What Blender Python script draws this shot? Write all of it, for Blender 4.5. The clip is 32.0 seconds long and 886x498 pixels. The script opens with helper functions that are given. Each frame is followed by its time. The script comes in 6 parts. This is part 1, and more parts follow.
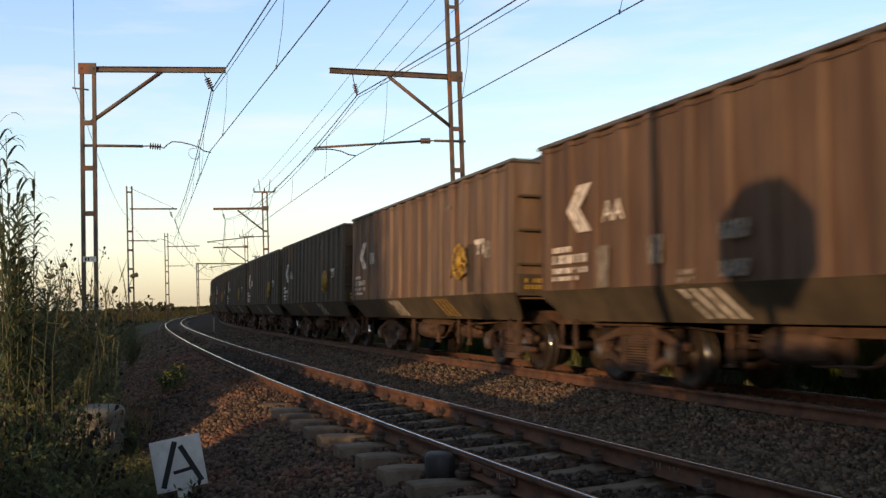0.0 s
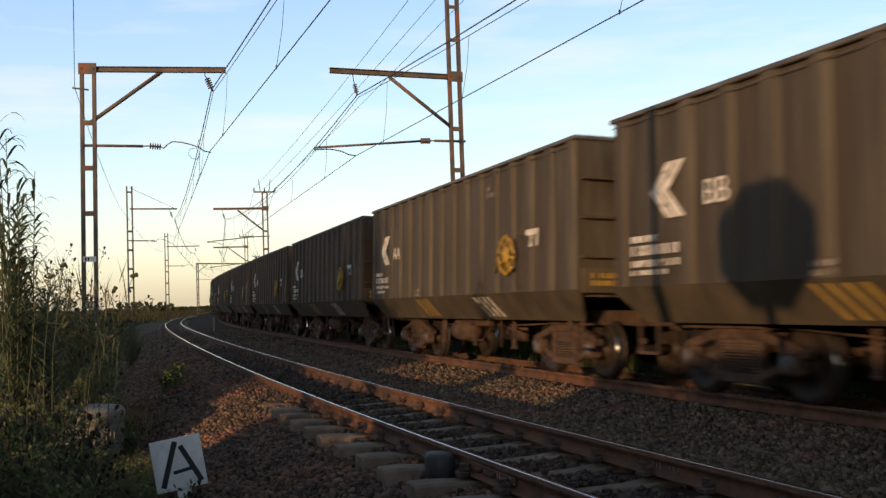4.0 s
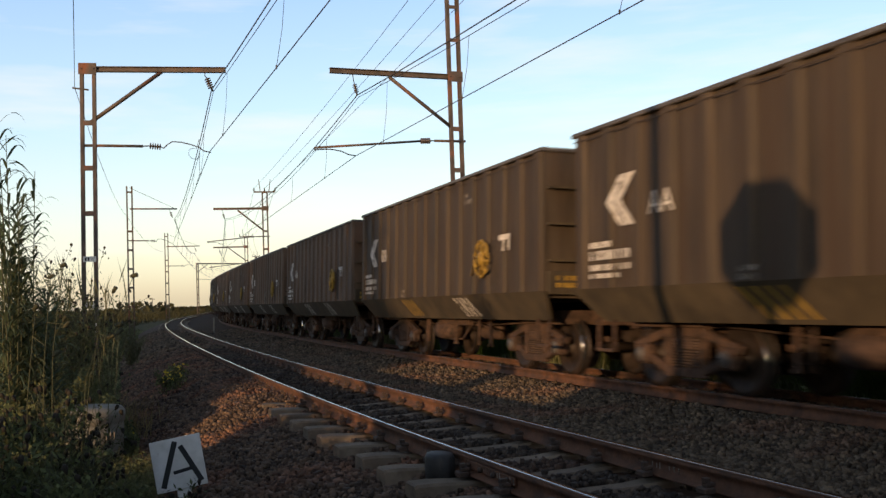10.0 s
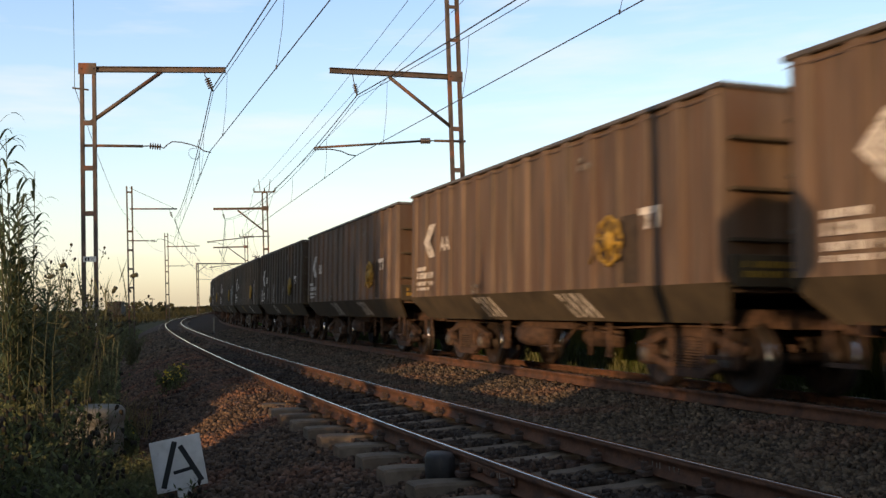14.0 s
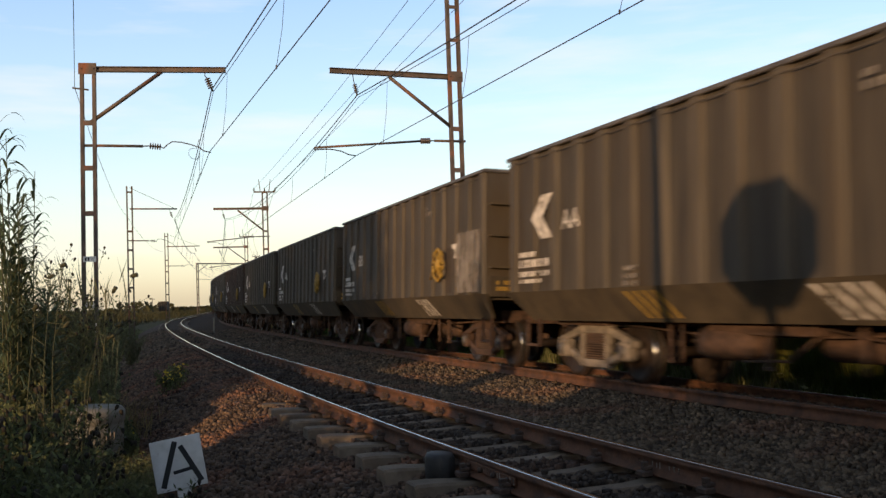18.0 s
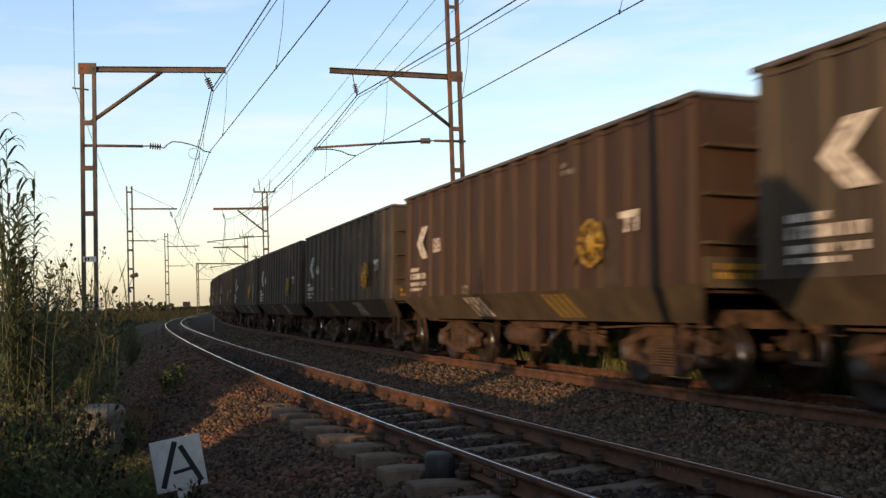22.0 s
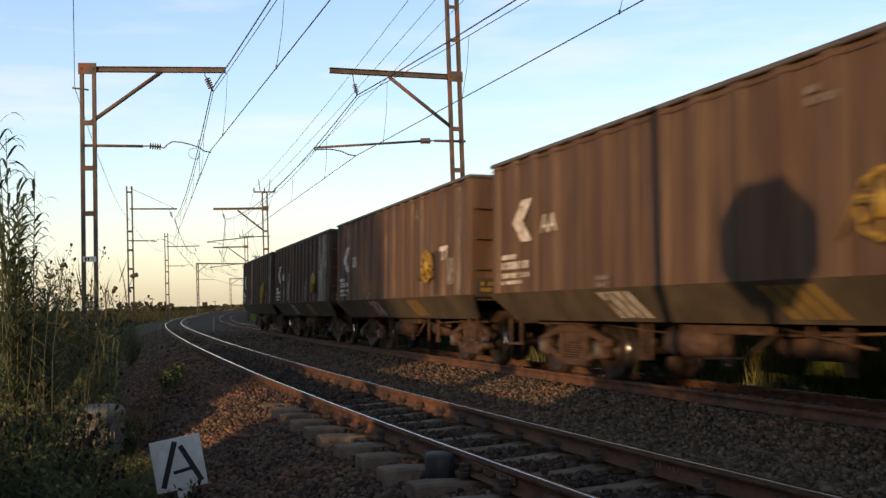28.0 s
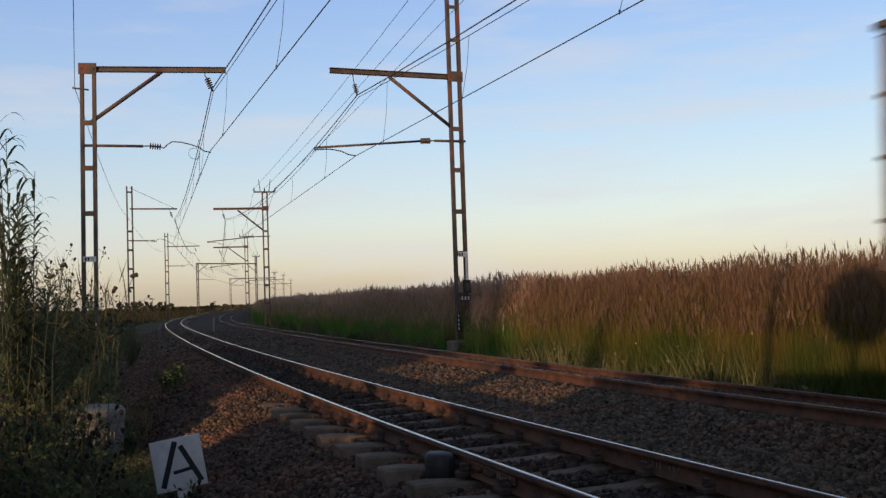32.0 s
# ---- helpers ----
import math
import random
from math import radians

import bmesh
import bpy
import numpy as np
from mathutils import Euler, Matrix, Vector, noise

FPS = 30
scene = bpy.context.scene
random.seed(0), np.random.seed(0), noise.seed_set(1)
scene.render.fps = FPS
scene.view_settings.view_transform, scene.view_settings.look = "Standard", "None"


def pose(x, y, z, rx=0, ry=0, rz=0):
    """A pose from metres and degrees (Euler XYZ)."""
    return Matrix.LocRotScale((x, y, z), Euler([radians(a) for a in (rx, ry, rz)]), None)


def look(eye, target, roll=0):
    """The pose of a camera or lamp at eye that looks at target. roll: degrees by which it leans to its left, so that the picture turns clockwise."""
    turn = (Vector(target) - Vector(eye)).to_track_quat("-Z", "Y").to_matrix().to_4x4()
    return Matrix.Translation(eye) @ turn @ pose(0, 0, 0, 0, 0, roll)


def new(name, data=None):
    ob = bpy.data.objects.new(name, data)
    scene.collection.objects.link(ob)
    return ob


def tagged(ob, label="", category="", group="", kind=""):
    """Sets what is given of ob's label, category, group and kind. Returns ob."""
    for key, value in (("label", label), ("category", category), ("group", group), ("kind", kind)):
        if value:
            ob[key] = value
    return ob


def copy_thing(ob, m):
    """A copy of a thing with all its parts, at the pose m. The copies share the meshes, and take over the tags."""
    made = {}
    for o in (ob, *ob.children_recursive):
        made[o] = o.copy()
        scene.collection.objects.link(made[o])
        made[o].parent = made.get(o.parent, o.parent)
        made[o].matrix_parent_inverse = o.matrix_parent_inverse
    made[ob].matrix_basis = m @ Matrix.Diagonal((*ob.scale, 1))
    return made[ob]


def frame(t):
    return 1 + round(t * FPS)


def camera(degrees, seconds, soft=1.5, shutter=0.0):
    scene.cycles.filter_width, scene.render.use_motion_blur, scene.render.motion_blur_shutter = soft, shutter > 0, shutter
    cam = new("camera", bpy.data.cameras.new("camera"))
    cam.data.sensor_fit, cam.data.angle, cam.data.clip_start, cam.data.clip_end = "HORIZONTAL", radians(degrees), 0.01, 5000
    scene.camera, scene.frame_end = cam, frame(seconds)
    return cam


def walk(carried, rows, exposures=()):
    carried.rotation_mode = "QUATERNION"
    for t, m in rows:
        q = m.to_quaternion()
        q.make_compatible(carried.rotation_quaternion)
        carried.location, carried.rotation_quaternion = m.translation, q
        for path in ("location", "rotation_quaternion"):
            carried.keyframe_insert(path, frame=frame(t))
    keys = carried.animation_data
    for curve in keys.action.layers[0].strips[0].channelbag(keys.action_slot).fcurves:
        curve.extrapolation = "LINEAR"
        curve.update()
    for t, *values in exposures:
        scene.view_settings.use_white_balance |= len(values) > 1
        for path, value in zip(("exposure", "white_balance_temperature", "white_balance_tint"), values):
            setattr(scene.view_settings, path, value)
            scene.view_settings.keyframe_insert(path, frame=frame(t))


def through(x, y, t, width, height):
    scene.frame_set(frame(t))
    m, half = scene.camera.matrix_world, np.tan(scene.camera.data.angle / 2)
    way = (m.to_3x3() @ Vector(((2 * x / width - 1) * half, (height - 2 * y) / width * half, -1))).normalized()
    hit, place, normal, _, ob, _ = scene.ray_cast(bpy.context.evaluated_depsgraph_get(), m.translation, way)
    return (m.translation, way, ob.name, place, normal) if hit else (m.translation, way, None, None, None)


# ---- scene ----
cam = camera(48.92, 32.0, soft=1.4, shutter=0.5)
EYE = (0.0, 0.0, 1.2026)
VIEW = Matrix.Translation(EYE) @ pose(0, 0, 0, 90 + 2.561, 0, 0) @ pose(0, 0, 0, 0, 0, -1.936)
walk(cam, [(0.0, VIEW), (32.0, VIEW)],
     exposures=[(0.0, 0.0, 6500, 5), (30.2, 0.0, 6500, 5), (31.0, -0.08, 6450, 6), (31.6, -0.30, 6250, 9), (32.0, -0.50, 6100, 12)])

# ---- sky and sun ----
SUN_AZ, SUN_EL = radians(31), radians(7.5)      # the light travels 31 degrees to the right of +y
LIGHT = Vector((math.sin(SUN_AZ) * math.cos(SUN_EL), math.cos(SUN_AZ) * math.cos(SUN_EL), -math.sin(SUN_EL)))
sun = new("sun", bpy.data.lights.new("sun", "SUN"))
sun.data.energy, sun.data.angle, sun.data.color = 4.7, radians(0.6), (1.0, 0.60, 0.31)
sun.matrix_world = look((-30, -60, 20), Vector((-30, -60, 20)) + LIGHT)

world = bpy.data.worlds.new("dusk_sky")
scene.world = world
world.use_nodes = True
wn, wl = world.node_tree.nodes, world.node_tree.links
wn.clear()
w_out, w_bg = wn.new("ShaderNodeOutputWorld"), wn.new("ShaderNodeBackground")
w_sky = wn.new("ShaderNodeTexSky")
w_sky.sky_type, w_sky.sun_disc = "NISHITA", False
w_sky.sun_elevation, w_sky.sun_rotation = SUN_EL, SUN_AZ + math.pi
w_geo, w_sep, w_ramp = wn.new("ShaderNodeTexCoord"), wn.new("ShaderNodeSeparateXYZ"), wn.new("ShaderNodeValToRGB")
wl.new(w_geo.outputs["Generated"], w_sep.inputs[0])
wl.new(w_sep.outputs["Z"], w_ramp.inputs[0])
SKY = [(0.0, (0.64, 0.53, 0.42)), (0.028, (0.66, 0.61, 0.55)), (0.075, (0.66, 0.67, 0.70)), (0.17, (0.475, 0.61, 0.81)),
       (0.30, (0.32, 0.46, 0.83)), (0.46, (0.08, 0.13, 0.29)), (1.0, (0.022, 0.04, 0.10))]
while len(w_ramp.color_ramp.elements) < len(SKY):
    w_ramp.color_ramp.elements.new(0.5)
for e, (q, col) in zip(w_ramp.color_ramp.elements, SKY):
    e.position, e.color = q, (*col, 1)
# thin streaks of cloud
w_map, w_noise, w_cr = wn.new("ShaderNodeMapping"), wn.new("ShaderNodeTexNoise"), wn.new("ShaderNodeValToRGB")
w_map.inputs["Scale"].default_value = (2.2, 2.2, 15)
w_map.inputs["Location"].default_value = (0.9, 0.3, 0.0)
w_map.inputs["Rotation"].default_value = (0, radians(7), 0)
w_noise.inputs["Scale"].default_value, w_noise.inputs["Detail"].default_value = 1.6, 7
w_noise.inputs["Roughness"].default_value = 0.52
w_cr.color_ramp.elements[0].position, w_cr.color_ramp.elements[1].position = 0.48, 0.68
wl.new(w_geo.outputs["Generated"], w_map.inputs[0])
wl.new(w_map.outputs[0], w_noise.inputs["Vector"])
wl.new(w_noise.outputs["Fac"], w_cr.inputs[0])
w_mix, w_cl = wn.new("ShaderNodeMix"), wn.new("ShaderNodeMix")
w_mix.data_type = w_cl.data_type = "RGBA"
w_gain = wn.new("ShaderNodeMix")
w_gain.data_type, w_gain.blend_type = "RGBA", "MULTIPLY"
w_gain.inputs[0].default_value = 1.0
w_gain.inputs[7].default_value = (0.55, 0.55, 0.55, 1)
wl.new(w_sky.outputs[0], w_gain.inputs[6])
w_mix.inputs[0].default_value = 0.80
wl.new(w_gain.outputs[2], w_mix.inputs[6])
wl.new(w_ramp.outputs[0], w_mix.inputs[7])
w_fade = wn.new("ShaderNodeMath")
w_fade.operation = "MULTIPLY"
w_fade.inputs[1].default_value = 0.5
wl.new(w_cr.outputs[0], w_fade.inputs[0])
wl.new(w_fade.outputs[0], w_cl.inputs[0])
wl.new(w_mix.outputs[2], w_cl.inputs[6])
w_cl.inputs[7].default_value = (0.95, 0.90, 0.86, 1)
wl.new(w_cl.outputs[2], w_bg.inputs[0])
w_bg.inputs[1].default_value = 1.1
wl.new(w_bg.outputs[0], w_out.inputs[0])

# ---- the line of the railway ----
STEP = 0.25
LS = np.arange(-420, 331, STEP)
KN, KV = [-7, -6, 0, 25, 50, 80, 120, 160, 200, 260], [0.0004, 0.00376, 0.00376, 0.00052, 0.00079, 0.00216, 0.00058, 0.00094, 0.00136, 0.00177]
_k = np.interp(LS, KN, KV)
_i0 = int(np.argmin(abs(LS)))
LT = np.concatenate([[0], np.cumsum(_k[:-1] * STEP)])
LT = LT - LT[_i0] - 0.3733
LX = np.concatenate([[0], np.cumsum(np.sin(LT[:-1]) * STEP)])
LY = np.concatenate([[0], np.cumsum(np.cos(LT[:-1]) * STEP)])
LX, LY = LX - LX[_i0] + 2.1308, LY - LY[_i0] + 4.0
D2, DZ2, CANT1, CANT2 = 4.4863, -0.098, -0.0079, 0.0446
FALL_S, FALL_Z = [0, 30, 60, 90, 130, 200, 320], [0, -0.24, -0.415, -0.55, -0.76, -0.98, -1.22]
SPAN = [-67.0, -20.0, 27.1, 70.4, 118.6, 177.0]


def grade(s):
    return np.interp(s, FALL_S, FALL_Z)


def line(s):
    return np.interp(s, LS, LX), np.interp(s, LS, LY), np.interp(s, LS, LT)


def tp(s, off, z=0.0):
    """A point beside the near track: metres along it, to the right of its middle, above its rail tops."""
    x, y, t = line(s)
    return Vector((x + off * math.cos(t), y - off * math.sin(t), z + float(grade(s))))


def tps(s, off, z):
    x, y, t = line(s)
    return np.stack([x + off * np.cos(t), y - off * np.sin(t), z + grade(s)], -1)


def tframe(s, off=0.0, z=0.0, cant=0.0):
    """A pose beside the track: x across to the right, y along it, z up."""
    _, _, t = line(s)
    return Matrix.Translation(tp(s, off, z)) @ Euler((0, 0, -float(t))).to_matrix().to_4x4() @ Euler((0, math.atan(cant), 0)).to_matrix().to_4x4()


def track_coords(x, y):
    """Metres along the line and across it for arrays of places."""
    ls, lx, ly, lt = LS[::4], LX[::4], LY[::4], LT[::4]
    s, o = np.empty(len(x)), np.empty(len(x))
    for a in range(0, len(x), 2000):
        d = (x[a:a + 2000, None] - lx) ** 2 + (y[a:a + 2000, None] - ly) ** 2
        i = d.argmin(1)
        s[a:a + 2000] = ls[i]
        o[a:a + 2000] = (x[a:a + 2000] - lx[i]) * np.cos(lt[i]) - (y[a:a + 2000] - ly[i]) * np.sin(lt[i])
    return s, o


# ---- materials ----
def material(name, dark, light, rough=0.8, metal=0.0, scale=6.0, detail=8.0, bump=0.2, bump_scale=None, stretch=(1, 1, 1),
             spots=None, spot_scale=1.5, spot_at=0.55, vary=0.0, island=False, coords="Object", spec=0.3):
    m = bpy.data.materials.new(name)
    m.use_nodes = True
    n, l = m.node_tree.nodes, m.node_tree.links
    b = n["Principled BSDF"]
    tc, mp, nz, rp = n.new("ShaderNodeTexCoord"), n.new("ShaderNodeMapping"), n.new("ShaderNodeTexNoise"), n.new("ShaderNodeValToRGB")
    mp.inputs["Scale"].default_value = stretch
    l.new(tc.outputs[coords], mp.inputs[0])
    info = n.new("ShaderNodeObjectInfo")
    vec = n.new("ShaderNodeVectorMath")
    vec.operation = "MULTIPLY_ADD"
    vec.inputs[1].default_value = (37, 23, 11)
    l.new(info.outputs["Random"], vec.inputs[0])
    l.new(mp.outputs[0], vec.inputs[2])
    nz.inputs["Scale"].default_value, nz.inputs["Detail"].default_value, nz.inputs["Roughness"].default_value = scale, detail, 0.6
    l.new(vec.outputs[0], nz.inputs["Vector"])
    rp.color_ramp.elements[0].position, rp.color_ramp.elements[1].position = 0.32, 0.70
    rp.color_ramp.elements[0].color, rp.color_ramp.elements[1].color = (*dark, 1), (*light, 1)
    l.new(nz.outputs["Fac"], rp.inputs[0])
    col = rp.outputs[0]
    if spots:
        n2, r2, mx = n.new("ShaderNodeTexNoise"), n.new("ShaderNodeValToRGB"), n.new("ShaderNodeMix")
        n2.inputs["Scale"].default_value, n2.inputs["Detail"].default_value = spot_scale, 5
        l.new(vec.outputs[0], n2.inputs["Vector"])
        r2.color_ramp.elements[0].position, r2.color_ramp.elements[1].position = spot_at, spot_at + 0.16
        l.new(n2.outputs["Fac"], r2.inputs[0])
        mx.data_type = "RGBA"
        l.new(r2.outputs[0], mx.inputs[0])
        l.new(col, mx.inputs[6])
        mx.inputs[7].default_value = (*spots, 1)
        col = mx.outputs[2]
    if vary:
        hs, rng = n.new("ShaderNodeHueSaturation"), n.new("ShaderNodeMapRange")
        rng.inputs["To Min"].default_value, rng.inputs["To Max"].default_value = 1 - vary, 1 + vary
        if island:
            g = n.new("ShaderNodeNewGeometry")
            l.new(g.outputs["Random Per Island"], rng.inputs["Value"])
        else:
            l.new(info.outputs["Random"], rng.inputs["Value"])
        l.new(rng.outputs[0], hs.inputs["Value"])
        l.new(col, hs.inputs["Color"])
        col = hs.outputs[0]
    l.new(col, b.inputs["Base Color"])
    rr = n.new("ShaderNodeMapRange")
    rr.inputs["To Min"].default_value, rr.inputs["To Max"].default_value = max(0, rough - 0.12), min(1, rough + 0.1)
    l.new(nz.outputs["Fac"], rr.inputs["Value"])
    l.new(rr.outputs[0], b.inputs["Roughness"])
    b.inputs["Metallic"].default_value = metal
    b.inputs["Specular IOR Level"].default_value = spec
    if bump:
        bm_, nb = n.new("ShaderNodeBump"), n.new("ShaderNodeTexNoise")
        nb.inputs["Scale"].default_value, nb.inputs["Detail"].default_value = bump_scale or scale * 3, 6
        l.new(vec.outputs[0], nb.inputs["Vector"])
        bm_.inputs["Strength"].default_value, bm_.inputs["Distance"].default_value = bump, 0.02
        l.new(nb.outputs["Fac"], bm_.inputs["Height"])
        l.new(bm_.outputs[0], b.inputs["Normal"])
    return m


def foliage(name, dark, light, vary=0.35, through=0.3):
    m = material(name, dark, light, rough=0.7, scale=0.9, detail=4, bump=0, vary=vary, island=True, spec=0.15)
    n, l = m.node_tree.nodes, m.node_tree.links
    b, out = n["Principled BSDF"], n["Material Output"]
    tr, mx = n.new("ShaderNodeBsdfTranslucent"), n.new("ShaderNodeMixShader")
    l.new(b.inputs["Base Color"].links[0].from_socket, tr.inputs[0])
    mx.inputs[0].default_value = through
    l.new(b.outputs[0], mx.inputs[1])
    l.new(tr.outputs[0], mx.inputs[2])
    l.new(mx.outputs[0], out.inputs[0])
    return m


def worn(name, dark, light, cover=0.45, scale=5.0, stretch=(1, 1, 1)):
    """Old paint, flaked off in patches so that the steel below shows through."""
    m = material(name, dark, light, 0.75, scale=6, bump=0.05)
    n, l = m.node_tree.nodes, m.node_tree.links
    tc, mp, nz, rp = n.new("ShaderNodeTexCoord"), n.new("ShaderNodeMapping"), n.new("ShaderNodeTexNoise"), n.new("ShaderNodeValToRGB")
    mp.inputs["Scale"].default_value = stretch
    l.new(tc.outputs["Object"], mp.inputs[0])
    l.new(mp.outputs[0], nz.inputs["Vector"])
    nz.inputs["Scale"].default_value, nz.inputs["Detail"].default_value = scale, 7
    rp.color_ramp.elements[0].position, rp.color_ramp.elements[1].position = cover - 0.14, cover + 0.18
    l.new(nz.outputs["Fac"], rp.inputs[0])
    tr, mx = n.new("ShaderNodeBsdfTransparent"), n.new("ShaderNodeMixShader")
    l.new(rp.outputs[0], mx.inputs[0])
    l.new(tr.outputs[0], mx.inputs[1])
    l.new(n["Principled BSDF"].outputs[0], mx.inputs[2])
    l.new(mx.outputs[0], n["Material Output"].inputs[0])
    return m


M_EARTH = material("dry_earth", (0.032, 0.030, 0.013), (0.075, 0.062, 0.030), 0.95, scale=1.2, bump=0.6, spec=0.04, spots=(0.05, 0.07, 0.02), spot_scale=0.35)
M_BALLAST = material("ballast_bed", (0.030, 0.020, 0.014), (0.08, 0.055, 0.040), 0.95, spec=0.1, scale=14, bump=1.0, bump_scale=22, spots=(0.09, 0.05, 0.035), spot_scale=0.5)
M_STONE = material("ballast_stone", (0.045, 0.034, 0.023), (0.128, 0.097, 0.066), 0.9, scale=5, bump=0.4, bump_scale=40, vary=0.68, island=True, spots=(0.11, 0.064, 0.042), spot_scale=0.7, spot_at=0.5)
M_RAIL = material("rail_rust", (0.045, 0.023, 0.014), (0.14, 0.066, 0.037), 0.85, scale=5, bump=0.3, bump_scale=30, stretch=(1, 1, 1), spots=(0.045, 0.03, 0.025), spot_scale=0.9)
M_RAILTOP = material("rail_polished_steel", (0.34, 0.32, 0.31), (0.52, 0.50, 0.48), 0.15, 0.95, scale=3, bump=0.03, spec=0.5)
M_CONCRETE = material("sleeper_concrete", (0.085, 0.064, 0.046), (0.175, 0.138, 0.10), 0.9, scale=5, bump=0.4, bump_scale=40, spots=(0.09, 0.06, 0.04), spot_scale=2.5, vary=0.22)
M_CLIP = material("rusty_fastening", (0.03, 0.022, 0.018), (0.08, 0.05, 0.035), 0.85, scale=15, bump=0.3)
M_MAST = material("mast_steel_rust", (0.06, 0.048, 0.042), (0.13, 0.10, 0.082), 0.75, 0.1, scale=2.2, bump=0.2, bump_scale=30, spots=(0.20, 0.07, 0.033), spot_scale=1.1, spot_at=0.55)
M_WIRE = material("weathered_copper_wire", (0.035, 0.033, 0.035), (0.08, 0.075, 0.075), 0.6, 0.4, scale=3, bump=0)
M_INSUL = material("brown_glazed_porcelain", (0.05, 0.035, 0.03), (0.10, 0.07, 0.055), 0.3, scale=5, bump=0, spec=0.5)
M_PLATE = material("white_enamel_plate", (0.55, 0.53, 0.49), (0.74, 0.72, 0.68), 0.5, scale=6, bump=0.05, spots=(0.3, 0.2, 0.14), spot_scale=8, spot_at=0.66)
M_BLACK = material("black_paint", (0.012, 0.012, 0.012), (0.03, 0.03, 0.03), 0.6, scale=8, bump=0.05)


# ---- mesh helpers ----
def mesh(name, verts, faces, mat, smooth=False):
    me = bpy.data.meshes.new(name)
    me.from_pydata([tuple(v) for v in verts], [], [tuple(f) for f in faces])
    for q in (mat if isinstance(mat, (list, tuple)) else [mat]):
        me.materials.append(q)
    if smooth:
        me.polygons.foreach_set("use_smooth", [True] * len(me.polygons))
    me.update()
    return me


def fast_mesh(name, verts, faces, mat, smooth=False):
    """A large mesh from numpy arrays: verts (n, 3), faces (m, k)."""
    me = bpy.data.meshes.new(name)
    m, k = faces.shape
    me.vertices.add(len(verts))
    me.vertices.foreach_set("co", np.asarray(verts, np.float32).ravel())
    me.loops.add(m * k)
    me.loops.foreach_set("vertex_index", faces.astype(np.int32).ravel())
    me.polygons.add(m)
    me.polygons.foreach_set("loop_start", np.arange(0, m * k, k, dtype=np.int32))
    me.polygons.foreach_set("loop_total", np.full(m, k, np.int32))
    if smooth:
        me.polygons.foreach_set("use_smooth", [True] * m)
    me.materials.append(mat)
    me.update(calc_edges=True)
    me.validate()
    return me


def bm_mesh(name, bm, mat, smooth=False):
    me = bpy.data.meshes.new(name)
    bm.normal_update()
    bm.to_mesh(me)
    bm.free()
    for q in (mat if isinstance(mat, (list, tuple)) else [mat]):
        me.materials.append(q)
    if smooth:
        me.polygons.foreach_set("use_smooth", [True] * len(me.polygons))
    return me


def part(name, data, parent, label="", m=None):
    """One mesh as a part of a thing."""
    ob = new(name, data)
    ob.parent = parent
    if m is not None:
        ob.matrix_basis = m
    if label:
        tagged(ob, label)
    return ob


def box(bm, x0, x1, y0, y1, z0, z1, bevel=0.0, m=None):
    v = [bm.verts.new(q) for q in ((x0, y0, z0), (x1, y0, z0), (x1, y1, z0), (x0, y1, z0), (x0, y0, z1), (x1, y0, z1), (x1, y1, z1), (x0, y1, z1))]
    f = [bm.faces.new([v[i] for i in q]) for q in ((3, 2, 1, 0), (4, 5, 6, 7), (0, 1, 5, 4), (1, 2, 6, 5), (2, 3, 7, 6), (3, 0, 4, 7))]
    geo = v
    if bevel:
        e = list({e for q in f for e in q.edges})
        geo = bmesh.ops.bevel(bm, geom=e, offset=bevel, segments=1, affect="EDGES")["verts"]
        geo = list({w for q in geo for w in [q]})
    if m is not None:
        bmesh.ops.transform(bm, matrix=m, verts=geo)
    return geo


def boxes(name, items, mat, bevel=0.0):
    bm = bmesh.new()
    for it in items:
        box(bm, *it, bevel=bevel)
    return bm_mesh(name, bm, mat)


def tube_verts(points, radius, sides=6):
    """Vertices and faces of a tube along points; radius: one number or one for each point."""
    pts = [Vector(q) for q in points]
    rad = radius if isinstance(radius, (list, tuple)) else [radius] * len(pts)
    v, f = [], []
    for i, q in enumerate(pts):
        d = (pts[min(i + 1, len(pts) - 1)] - pts[max(i - 1, 0)]).normalized()
        a = d.cross(Vector((0, 0, 1)) if abs(d.z) < 0.95 else Vector((1, 0, 0))).normalized()
        b = d.cross(a)
        for k in range(sides):
            w = 2 * math.pi * k / sides
            v.append(q + (a * math.cos(w) + b * math.sin(w)) * rad[i])
    for i in range(len(pts) - 1):
        for k in range(sides):
            f.append((i * sides + k, i * sides + (k + 1) % sides, (i + 1) * sides + (k + 1) % sides, (i + 1) * sides + k))
    f.append(tuple(range(sides))[::-1])
    f.append(tuple((len(pts) - 1) * sides + k for k in range(sides)))
    return v, f


def tube(name, points, radius, mat, sides=6):
    return mesh(name, *tube_verts(points, radius, sides), mat, smooth=True)


def tubes(name, many, mat, sides=5):
    v, f = [], []
    for pts, r in many:
        a, b = tube_verts(pts, r, sides)
        f += [tuple(i + len(v) for i in q) for q in b]
        v += a
    return mesh(name, v, f, mat, smooth=True)


